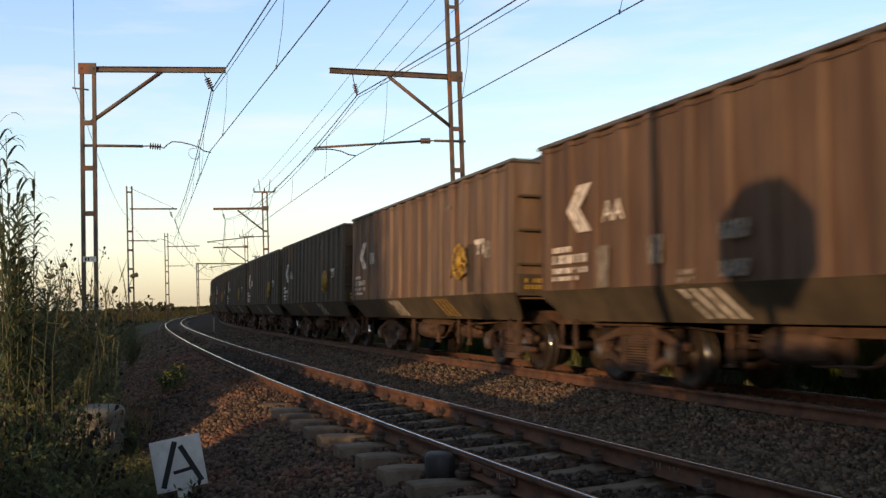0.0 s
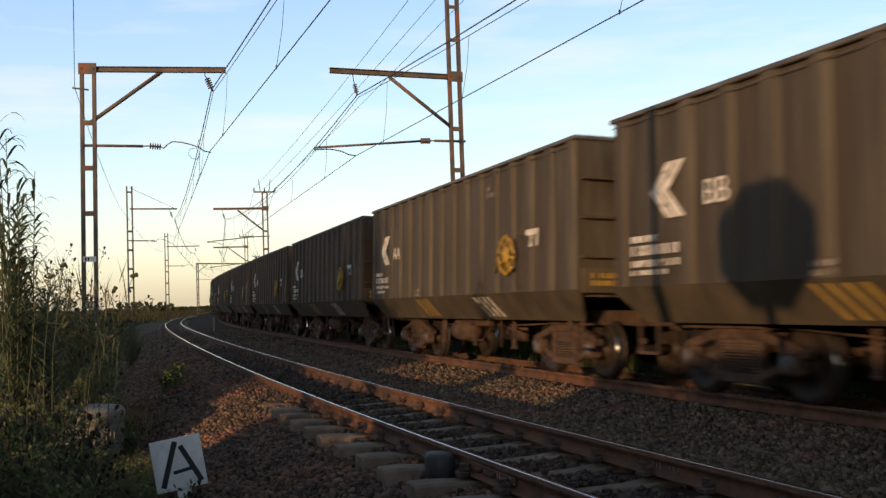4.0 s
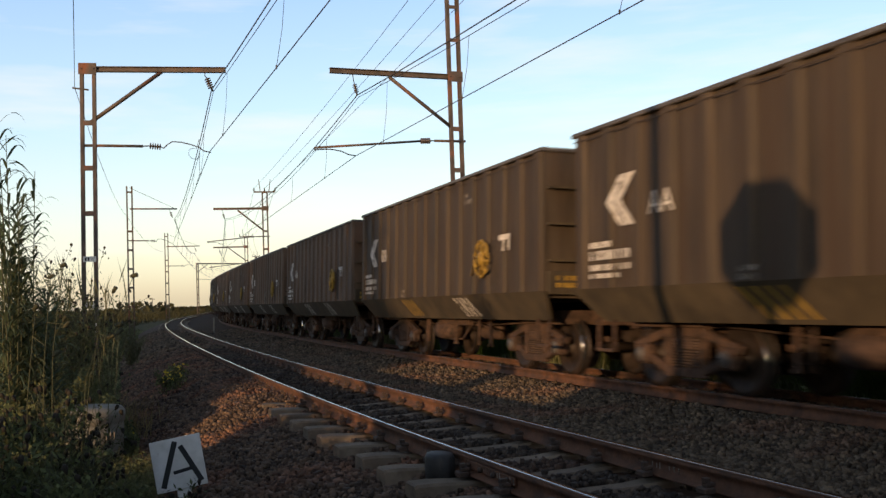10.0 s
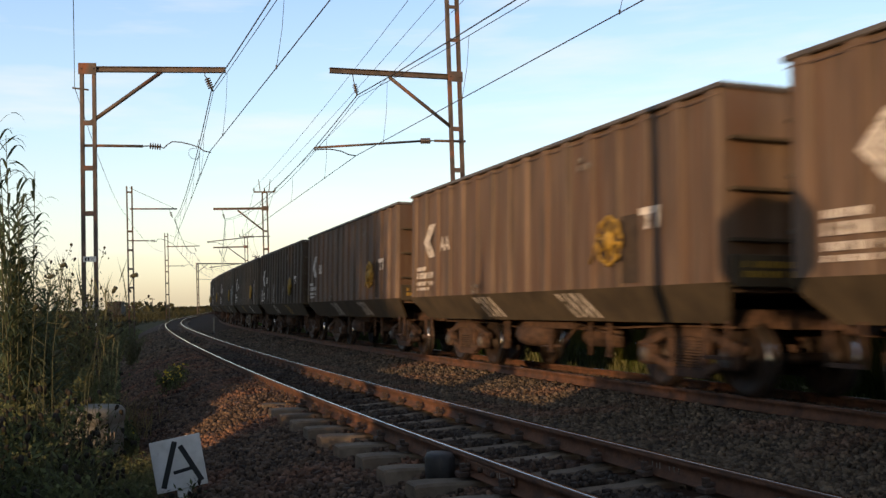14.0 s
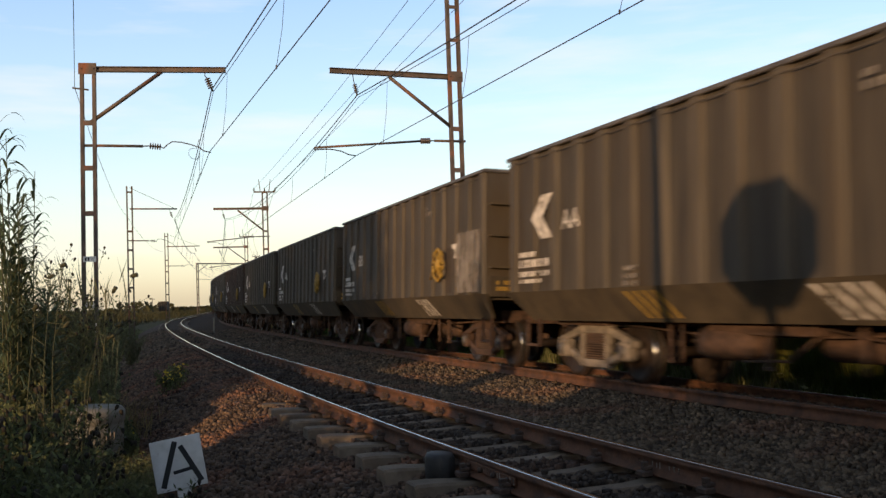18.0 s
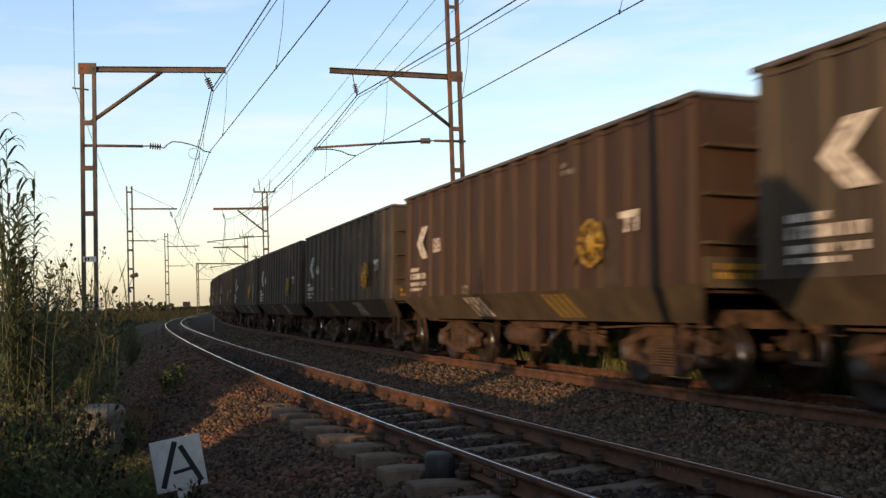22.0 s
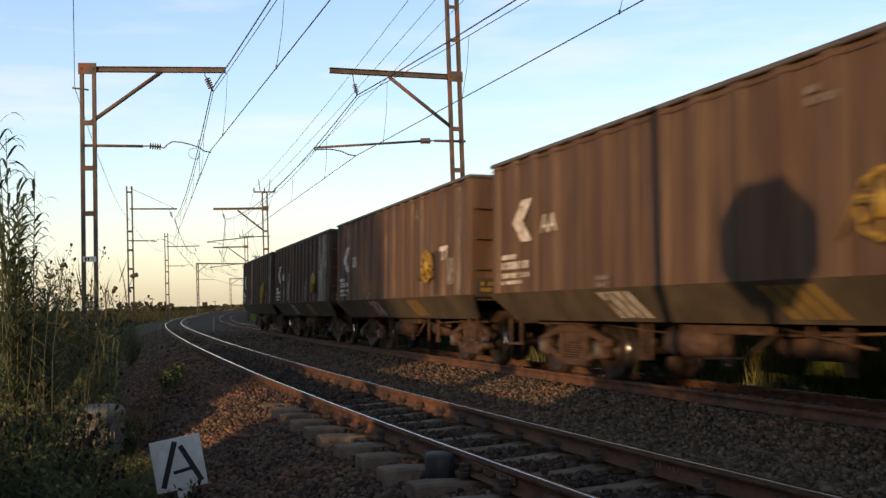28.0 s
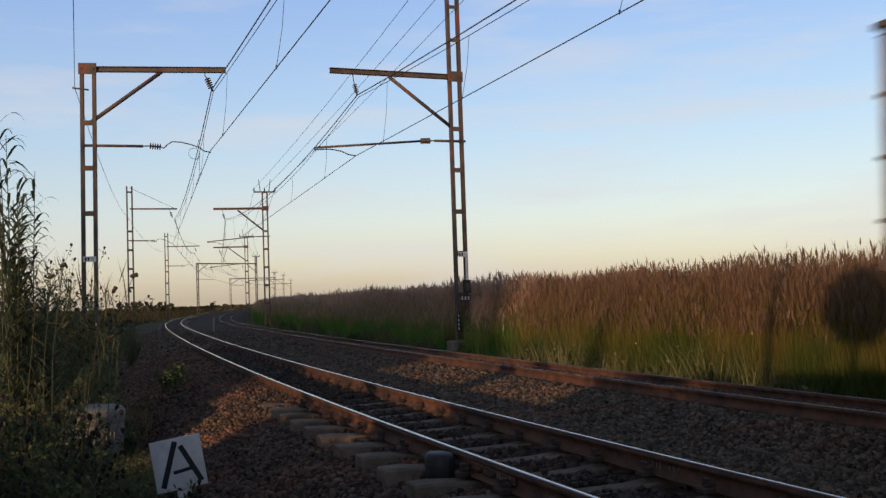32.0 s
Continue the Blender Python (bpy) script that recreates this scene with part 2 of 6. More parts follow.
def lathe(name, profile, mat, sides=16, axis="Z", caps=True):
    """A turned shape: profile of (radius, height)."""
    v, f = [], []
    for r, h in profile:
        for k in range(sides):
            w = 2 * math.pi * k / sides
            a, b = r * math.cos(w), r * math.sin(w)
            v.append((a, b, h) if axis == "Z" else (a, h, b) if axis == "Y" else (h, a, b))
    for i in range(len(profile) - 1):
        for k in range(sides):
            f.append((i * sides + k, i * sides + (k + 1) % sides, (i + 1) * sides + (k + 1) % sides, (i + 1) * sides + k))
    if caps:
        f.append(tuple(range(sides))[::-1])
        f.append(tuple((len(profile) - 1) * sides + k for k in range(sides)))
    return mesh(name, v, f, mat, smooth=True)


def lettering(name, body, size, mat, depth=0.003):
    """Flat raised letters in the x-z plane, facing -y, centred."""
    cu = bpy.data.curves.new(name, "FONT")
    cu.body, cu.size, cu.extrude, cu.align_x, cu.align_y = body, size, depth, "CENTER", "CENTER"
    ob = bpy.data.objects.new(name, cu)
    scene.collection.objects.link(ob)
    bpy.context.view_layer.update()
    me = bpy.data.meshes.new_from_object(ob.evaluated_get(bpy.context.evaluated_depsgraph_get()))
    bpy.data.objects.remove(ob)
    me.transform(Euler((math.pi / 2, 0, 0)).to_matrix().to_4x4())
    me.materials.clear()
    me.materials.append(mat)
    me.name = name
    return me


# ---- the ground ----
def ground_z(s, o):
    """The natural ground, below the ballast of the two tracks."""
    left = -0.85 - 0.012 * np.clip(-o - 4, 0, 150)
    right = -0.62 + 0.0 * o
    z = np.where(o < 2.2, left, right)
    under = (o > -2.7) & (o < 6.9)
    return np.where(under, -1.05, z)


def terrain(x, y, z):
    """Beyond two hundred metres the plain falls away gently; z is the ground near the line."""
    r = np.hypot(x, y)
    far = np.clip((r - 200) / 400, 0, 1)
    return z * (1 - far) - 0.0058 * r * far


def build_ground():
    rad = np.concatenate([np.linspace(0.0005, 40, 80), np.geomspace(41, 4200, 70)])
    ang = np.linspace(0, 2 * math.pi, 241)[:-1]
    R, A = np.meshgrid(rad, ang, indexing="ij")
    x, y = (R * np.sin(A)).ravel() - 0.7, (R * np.cos(A)).ravel() - 0.9
    s, o = track_coords(x, y)
    z = ground_z(s, o) + grade(s)
    z += 0.05 * np.sin(x * 0.9 + 1.3 * np.sin(y * 0.5)) * np.sin(y * 0.7) * (abs(o - 2) > 5)
    z = terrain(x, y, z)
    v = np.stack([x, y, z], 1)
    na = len(ang)
    i, j = np.meshgrid(np.arange(len(rad) - 1), np.arange(na), indexing="ij")
    i, j = i.ravel(), j.ravel()
    f = np.stack([i * na + j, i * na + (j + 1) % na, (i + 1) * na + (j + 1) % na, (i + 1) * na + j], 1)[:, ::-1]
    me = fast_mesh("ground", v, f, M_EARTH, True)
    ob = new("ground", me)
    return tagged(ob, "dry weedy earth beside the railway reaching the horizon", "ground", kind="structure")


build_ground()

BED = [(-3.2, -1.1), (-2.75, -0.84), (-2.3, -0.64), (-1.5, -0.375), (-1.1, -0.31), (-0.85, -0.28), (-0.68, -0.235), (0.0, -0.225), (0.75, -0.24), (1.2, -0.26), (1.7, -0.31), (2.3, -0.35),
       (2.9, -0.32), (3.3, -0.275), (3.5, -0.262), (5.4, -0.265), (5.75, -0.34), (6.3, -0.62), (6.9, -0.85), (7.2, -1.1)]


def bed_z(off, s=0.0):
    """The top of the ballast; past the nearest sleepers it is filled up to their ends."""
    z = np.interp(off, [q[0] for q in BED], [q[1] for q in BED])
    fill = np.clip((np.asarray(s) - 9.9) / 1.0, 0, 1) * np.interp(off, [-2.4, -1.4, -1.1, -0.85, -0.6, 0.6, 0.9], [0, 0.11, 0.13, 0.12, 0.05, 0.03, 0])
    return z + fill


def build_bed():
    ss = np.concatenate([np.arange(-400, -20, 10), np.arange(-20, 60, 0.5), np.arange(60, 329, 2)])
    oo = np.array([q[0] for q in BED])
    Sg, Og = np.meshgrid(ss, oo, indexing="ij")
    v = tps(Sg.ravel(), Og.ravel(), bed_z(Og.ravel(), Sg.ravel()))
    n = len(oo)
    i, j = np.meshgrid(np.arange(len(ss) - 1), np.arange(n - 1), indexing="ij")
    i, j = i.ravel(), j.ravel()
    f = np.stack([i * n + j, i * n + j + 1, (i + 1) * n + j + 1, (i + 1) * n + j], 1)
    return tagged(new("ballast_bed", fast_mesh("ballast_bed", v, f, M_BALLAST, True)), "brown grey ballast bed under the two railway tracks", "ballast", kind="structure")


ballast_bed = build_bed()

# ---- the tracks ----
RAIL_FOOT = [(-0.064, -0.155), (0.064, -0.155), (0.064, -0.143), (0.012, -0.125), (0.009, -0.055), (0.035, -0.040), (0.036, -0.012),
             (-0.036, -0.012), (-0.035, -0.040), (-0.009, -0.055), (-0.012, -0.125), (-0.064, -0.143)]
RAIL_TOP = [(-0.036, -0.012), (0.036, -0.012), (0.034, -0.005), (0.024, -0.002), (-0.024, -0.002), (-0.034, -0.005)]


def swept(name, profile, mat, off, z, ss):
    n = len(profile)
    v = np.concatenate([tps(ss, off + a, np.full(len(ss), z + b)) for a, b in profile])
    v = v.reshape(n, len(ss), 3).transpose(1, 0, 2).reshape(-1, 3)
    i, j = np.meshgrid(np.arange(len(ss) - 1), np.arange(n), indexing="ij")
    i, j = i.ravel(), j.ravel()
    f = np.stack([i * n + j, i * n + (j + 1) % n, (i + 1) * n + (j + 1) % n, (i + 1) * n + j], 1)
    return fast_mesh(name, v, f, mat)


RAIL_S = np.concatenate([np.arange(-400, -10, 10), np.arange(-10, 60, 0.5), np.arange(60, 329, 1.5)])


def build_track(name, mid, z, cant, label, shine):
    tr = tagged(new(name), label, "railway track", kind="structure")
    for side in (-0.5675, 0.5675):
        r = part("rail", swept("rail", RAIL_FOOT, M_RAIL, mid + side, z - cant * side, RAIL_S), tr)
        part("rail_shoulder", swept("rail_shoulder", RAIL_TOP, M_RAIL, mid + side, z - cant * side, RAIL_S), r)
        strip = [(-shine, -0.002), (shine, -0.002), (shine - 0.002, 0.0), (0.002 - shine, 0.0)]
        part("rail_head", swept("rail_head", strip, M_RAILTOP, mid + side, z - cant * side, RAIL_S), r, "worn shiny steel running surface")
    return tr


track_near = build_track("railway_track", 0.0, 0.0, CANT1, "near railway track with rusty rails on concrete sleepers", 0.021)
build_track("railway_track", D2, DZ2, CANT2, "second railway track with rusty rails bedded deep in ballast", 0.006)

# ---- the overhead line ----
ARM_Z = 8.44
MAST_L, MAST_R = -3.455, D2 + 3.173


def channel_leg(x, z0, z1):
    """One rolled channel of a mast, open towards the other leg."""
    e = 1 if x > 0 else -1
    prof = [(-0.05, -0.075), (0.05, -0.075), (0.05, 0.075), (-0.05, 0.075), (-0.05, 0.062), (0.036, 0.062), (0.036, -0.062), (-0.05, -0.062)]
    v = [(x + e * a, b, z) for z in (z0, z1) for a, b in prof]
    f = [(k, (k + 1) % 8, (k + 1) % 8 + 8, k + 8) for k in range(8)] + [(7, 6, 1, 0), (6, 5, 2, 1), (5, 4, 3, 2), (8, 9, 14, 15), (9, 10, 13, 14), (10, 11, 12, 13)]
    if e < 0:
        f = [q[::-1] for q in f]
    return mesh("leg", v, f, M_MAST)


def insulator(name, length=0.5, r=0.085, sheds=5):
    prof = [(0.02, 0.0)]
    for k in range(sheds):
        h = length * (k + 0.5) / sheds
        prof += [(0.03, h - length * 0.4 / sheds), (r, h - 0.01), (r, h + 0.005), (0.03, h + length * 0.2 / sheds)]
    prof += [(0.02, length)]
    return lathe(name, prof, M_INSUL, 12)


# the shapes of the two kinds of bracket: metres from the mast along the arm, metres above the rails
LEFT_KIND = dict(end=4.03, foot=(0.05, 6.83), head=(2.14, 8.38), hang=[(3.41, 8.37), (3.407, 8.26), (3.47, 8.19)], glass=((3.47, 8.19), (3.59, 7.87)), clamp=(3.648, 7.79),
                 tube=[(-0.2, 6.15), (1.56, 6.12)], rod=[(1.56, 6.12), (1.76, 6.13)], ribs=((1.75, 6.13), (2.1, 6.09)), free=None,
                 steady=[(2.1, 6.087), (2.164, 6.052), (2.282, 6.171), (2.416, 6.255), (2.68, 6.235), (2.961, 6.163), (3.209, 6.074), (3.34, 5.97), (3.555, 5.915)])
RIGHT_KIND = dict(end=4.2, foot=(0.1, 6.74), head=(2.24, 8.32), hang=[(3.46, 8.36), (3.44, 8.16), (3.41, 8.05)], glass=((3.41, 8.05), (3.345, 7.76)), clamp=(3.332, 7.69),
                  tube=[(-0.31, 6.335), (0.77, 6.325)], rod=[(0.77, 6.325), (0.95, 6.32)], ribs=((0.92, 6.321), (1.26, 6.303)), free=[(1.25, 6.303), (4.76, 6.0)],
                  steady=[(4.761, 5.97), (4.74, 5.93), (4.44, 5.965), (4.168, 5.96), (3.897, 5.913), (3.663, 5.812), (3.426, 5.782)])


def mast(s, off, side, top, label, yaw=0.0, tilt=0.0, plates=0, tie=False, cross=False, stretch=1.0, base=-0.9):
    """A lattice mast with a bracket arm. side: +1 when the arm reaches to the right."""
    m = tagged(new("catenary_mast"), label, "mast", "masts along the line")
    m.matrix_world = tframe(s, off) @ pose(0, 0, 0, 0, tilt, yaw)
    q = LEFT_KIND if side > 0 else RIGHT_KIND

    def at(p):
        return Vector((side * (p[0] * stretch if p[0] > 0.4 else p[0]), 0, p[1]))

    def ribbed(pair, r):
        p0, p1 = at(pair[0]), at(pair[1])
        d = p1 - p0
        return part("insulator", insulator("insulator", d.length, r), m, "ribbed brown porcelain insulator", Matrix.Translation(p0) @ Vector((0, 0, 1)).rotation_difference(d).to_matrix().to_4x4())
    for x in (-0.175, 0.175):
        part("leg", channel_leg(x, base, top), m)
    z = q["foot"][1] - 0.02
    while z > base + 0.4:
        part("batten_plate", boxes("batten_plate", [(-0.135, 0.135, -0.088, -0.077, z - 0.075, z + 0.075)], M_MAST), m)
        z -= 1.35
    z = ARM_Z + 1.2
    while z < top:
        part("batten_plate", boxes("batten_plate", [(-0.135, 0.135, -0.088, -0.077, z - 0.06, z + 0.06)], M_MAST), m)
        z += 1.1
    part("base_block", boxes("base_block", [(-0.42, 0.42, -0.4, 0.4, base - 0.3, base + (0.27 if plates == 2 else 0.12))], M_CONCRETE, 0.03), m, "weathered concrete footing")
    end = side * q["end"] * stretch
    x0, x1 = min(0, end), max(0, end)
    if not tie:
        a = part("bracket_arm", boxes("bracket_arm", [(x0, x1, -0.075, 0.075, ARM_Z + 0.065, ARM_Z + 0.08), (x0, x1, -0.075, 0.075, ARM_Z - 0.08, ARM_Z - 0.065),
                                                    (x0, x1, -0.012, 0.012, ARM_Z - 0.064, ARM_Z + 0.064)], M_MAST), m)
        part("gusset", boxes("gusset", [(-0.26, 0.26, -0.1, -0.09, ARM_Z - 0.17, ARM_Z + 0.17)], M_MAST), a)
        for x in (-0.17, 0.17):
            part("bolt", lathe("bolt", [(0.005, -0.02), (0.025, -0.018), (0.025, 0.01)], M_MAST, 6, "Y"), a, "", Matrix.Translation((x, -0.105, ARM_Z)))
        part("brace", tube("brace", [at(q["foot"]), at(q["head"])], 0.062, M_MAST, 4), m)
    else:
        part("bracket_arm", tube("bracket_arm", [(0, 0, ARM_Z), (end, 0, ARM_Z)], 0.055, M_MAST, 8), m)
        part("tie_rod", tube("tie_rod", [(0, 0, top - 0.1), (end * 0.97, 0, ARM_Z)], 0.014, M_WIRE, 5), m)
    # the hanging insulator of the catenary
    part("hanger", tube("hanger", [at(p) for p in q["hang"]], 0.016, M_WIRE, 5), m)
    ribbed(q["glass"], 0.095 if side > 0 else 0.08)
    part("clamp", tube("clamp", [at(q["glass"][1]), at(q["clamp"])], 0.03, M_WIRE, 6), m)
    # registration tube, its insulator and the curved steady arm
    part("registration_arm", tube("registration_arm", [at(p) for p in q["tube"]], 0.042, M_MAST, 8), m)
    part("registration_rod", tube("registration_rod", [at(p) for p in q["rod"]], 0.02, M_WIRE, 6), m)
    ribbed(q["ribs"], 0.10)
    if q["free"]:
        part("registration_tube", tube("registration_tube", [at(p) for p in q["free"]], 0.036, M_MAST, 8), m)
    part("steady_arm", tube("steady_arm", [at(p) for p in q["steady"]], 0.018, M_WIRE, 6), m)
    if cross:
        c = part("cross_arm", boxes("cross_arm", [(-0.8, 0.8, -0.05, 0.05, top - 0.05, top + 0.05)], M_MAST), m)
        for x in (-0.78, 0.0, 0.78):
            part("pin_insulator", insulator("pin_insulator", 0.26, 0.07, 3), c, "", Matrix.Translation((x, 0, top + 0.05)))
        for x in (-0.32, 0.32):
            part("horn", tube("horn", [(x, 0, top), (x * 1.35, 0, top + 0.95)], 0.03, M_MAST, 6), m)
    if plates == 1:
        p = part("upper_plate", boxes("upper_plate", [(-0.17, 0.2, -0.105, -0.095, 2.68, 2.84)], M_PLATE), m, "white enamel plate with dark worn marks")
        for e in [(-0.12, -0.07, -0.108, -0.1055, 2.71, 2.81), (-0.04, 0.01, -0.108, -0.1055, 2.71, 2.81), (0.06, 0.12, -0.108, -0.1055, 2.75, 2.77)]:
            part("plate_mark", boxes("plate_mark", [e], M_BLACK), p)
        p = part("lower_plate", boxes("lower_plate", [(-0.17, 0.2, -0.105, -0.095, 1.3, 1.52)], M_BLACK), m, "black plate with white worn figures")
        for e in [(-0.13, -0.06, -0.108, -0.1055, 1.33, 1.48), (-0.02, 0.04, -0.108, -0.1055, 1.33, 1.48), (0.08, 0.14, -0.108, -0.1055, 1.33, 1.48)]:
            part("plate_mark", boxes("plate_mark", [e], M_PLATE), p)
        p = part("leg_plate", boxes("leg_plate", [(0.13, 0.22, -0.09, -0.078, 0.42, 0.92)], M_BLACK), m, "narrow black plate with white worn strokes")
        for k in range(4):
            part("plate_mark", boxes("plate_mark", [(0.15, 0.20, -0.093, -0.0905, 0.47 + 0.11 * k, 0.55 + 0.11 * k)], M_PLATE), p)
    if plates == 2:
        p = part("upper_plate", boxes("upper_plate", [(-0.12, 0.22, -0.105, -0.095, 2.55, 2.72)], M_PLATE), m, "white enamel plate with dark worn marks")
        for e in [(-0.09, -0.05, -0.108, -0.1055, 2.58, 2.69), (0.0, 0.04, -0.108, -0.1055, 2.58, 2.69)]:
            part("plate_mark", boxes("plate_mark", [e], M_BLACK), p)
        part("painted_band", boxes("painted_band", [(0.13, 0.229, -0.081, -0.0765, 1.80, 2.54)], M_PLATE), m, "white painted length of the leg")
        p = part("switch_box", boxes("switch_box", [(0.0, 0.25, -0.2, -0.09, 1.38, 1.80)], M_BLACK, 0.01), m, "small black steel box with a grey face")
        part("box_face", boxes("box_face", [(0.05, 0.2, -0.204, -0.201, 1.46, 1.70)], M_MAST), p)
        p = part("lower_plate", boxes("lower_plate", [(-0.1, 0.26, -0.105, -0.095, 1.12, 1.30)], M_BLACK), m, "black plate with white worn figures")
        for x in (-0.06, 0.05, 0.16):
            part("plate_mark", boxes("plate_mark", [(x, x + 0.06, -0.108, -0.1055, 1.15, 1.27)], M_PLATE), p)
        p = part("leg_plate", boxes("leg_plate", [(-0.24, -0.11, -0.09, -0.078, 0.15, 0.75)], M_BLACK), m, "narrow black plate with white worn strokes")
        for k in range(4):
            part("plate_mark", boxes("plate_mark", [(-0.195, -0.155, -0.093, -0.0905, 0.2 + 0.135 * k, 0.29 + 0.135 * k)], M_PLATE), p)
    return m


def portal(a, b, z, tall):
    """Two lattice posts joined by a braced beam, with a cross arm on the right-hand post."""
    d = b - a
    m = tagged(new("catenary_portal"), "distant rusty steel portal of two lattice posts and a beam", "portal", "portals round the bend")
    m.matrix_world = Matrix.Translation(a) @ Euler((0, 0, math.atan2(d.y, d.x))).to_matrix().to_4x4()
    w = math.hypot(d.x, d.y)
    for mid, top in ((0.0, z + 0.15), (w, z + tall)):
        for x in (-0.175, 0.175):
            part("leg", channel_leg(x, -0.9, top), m, "", Matrix.Translation((mid, 0, 0)))
        for k in range(int((top + 0.5) / 1.35)):
            part("batten_plate", boxes("batten_plate", [(mid - 0.135, mid + 0.135, -0.088, -0.077, top - 0.3 - 1.35 * k, top - 0.12 - 1.35 * k)], M_MAST), m)
        part("base_block", boxes("base_block", [(mid - 0.42, mid + 0.42, -0.4, 0.4, -1.2, -0.78)], M_CONCRETE, 0.03), m)
    part("beam", boxes("beam", [(0.0, w, -0.09, -0.07, z - 0.1, z + 0.1), (0.0, w, 0.07, 0.09, z - 0.1, z + 0.1)], M_MAST), m)
    for x0, x1 in ((0.1, 2.2), (w - 0.1, w - 2.2)):
        part("brace", tube("brace", [(x0, 0, z - 1.45), (x1, 0, z - 0.05)], 0.06, M_MAST, 4), m)
    for x in (2.9, w - 3.0):
        part("insulator", insulator("insulator", 0.5), m, "", Matrix.Translation((x, 0, z - 0.75)))
        part("hanger", tube("hanger", [(x, 0, z - 0.1), (x, 0, z - 0.8), (x + 0.9, 0, z - 2.4)], 0.02, M_WIRE, 4), m)
        part("registration_arm", tube("registration_arm", [(x - 2.8, 0, 5.9), (x + 0.5, 0, 5.8)], 0.035, M_MAST, 6), m)
    c = part("cross_arm", boxes("cross_arm", [(w - 0.8, w + 0.8, -0.05, 0.05, z + tall - 0.05, z + tall + 0.05)], M_MAST), m)
    for x in (-0.78, 0.0, 0.78):
        part("pin_insulator", insulator("pin_insulator", 0.26, 0.07, 3), c, "", Matrix.Translation((w + x, 0, z + tall + 0.05)))
    for x in (-0.32, 0.32):
        part("horn", tube("horn", [(w + x, 0, z + tall), (w + x * 1.35, 0, z + tall + 0.95)], 0.03, M_MAST, 6), m)


TALL = ARM_Z + 3.3
mast(27.5, -3.675, 1, ARM_Z + 0.17, "rusty steel lattice mast with a braced bracket arm", -9.9, 0.4, plates=1)
mast(26.7, 7.68, -1, TALL, "tall rusty steel mast with a braced bracket arm beside tall grass", 3.7, plates=2, base=-0.42)
mast(SPAN[1], MAST_L, 1, ARM_Z + 0.12, "rusty steel lattice mast behind the camera")
mast(SPAN[1], MAST_R, -1, TALL, "tall rusty steel mast behind the camera")
mast(70.17, -2.88, 1, 10.08, "distant steel mast with a tubular bracket arm", 5, tie=True, stretch=0.82)
mast(116.7, -2.25, 1, 10.06, "distant steel mast with a tubular bracket arm", tie=True, stretch=0.95)
mast(70.66, 6.8, -1, 9.68, "distant steel mast with a cross arm and bracket", -2, cross=True, stretch=0.9)
mast(120.6, 7.05, -1, 9.72, "distant steel mast with a cross arm and bracket", cross=True, stretch=0.95)
portal(tp(173.1, -2.25), tp(181.3, 7.6), 8.63, 1.3)
# the last masts, far round the bend
for at, bt, zt in (((-54.4, 248.0), (-43.8, 252.0), 7.6), ((-61.5, 307.0), (-50.6, 307.0), 8.3), ((-72.5, 394.0), (-62.0, 394.0), 8.2)):
    portal(Vector((*at, float(grade(at[1])))), Vector((*bt, float(grade(bt[1])))), zt, 1.3)


def span(name, a, b, sag, r, thing, n=12):
    """One length of wire between two supports (along the line, across it, above the rails), hanging by sag."""
    p, q = tp(*a), tp(*b)
    pts = [p.lerp(q, i / n) - Vector((0, 0, sag * 4 * (i / n) * (1 - i / n))) for i in range(n + 1)]
    part(name, tube(name, pts, r, M_WIRE, 5), thing)
    return lambda u: p.lerp(q, u) - Vector((0, 0, sag * 4 * u * (1 - u)))


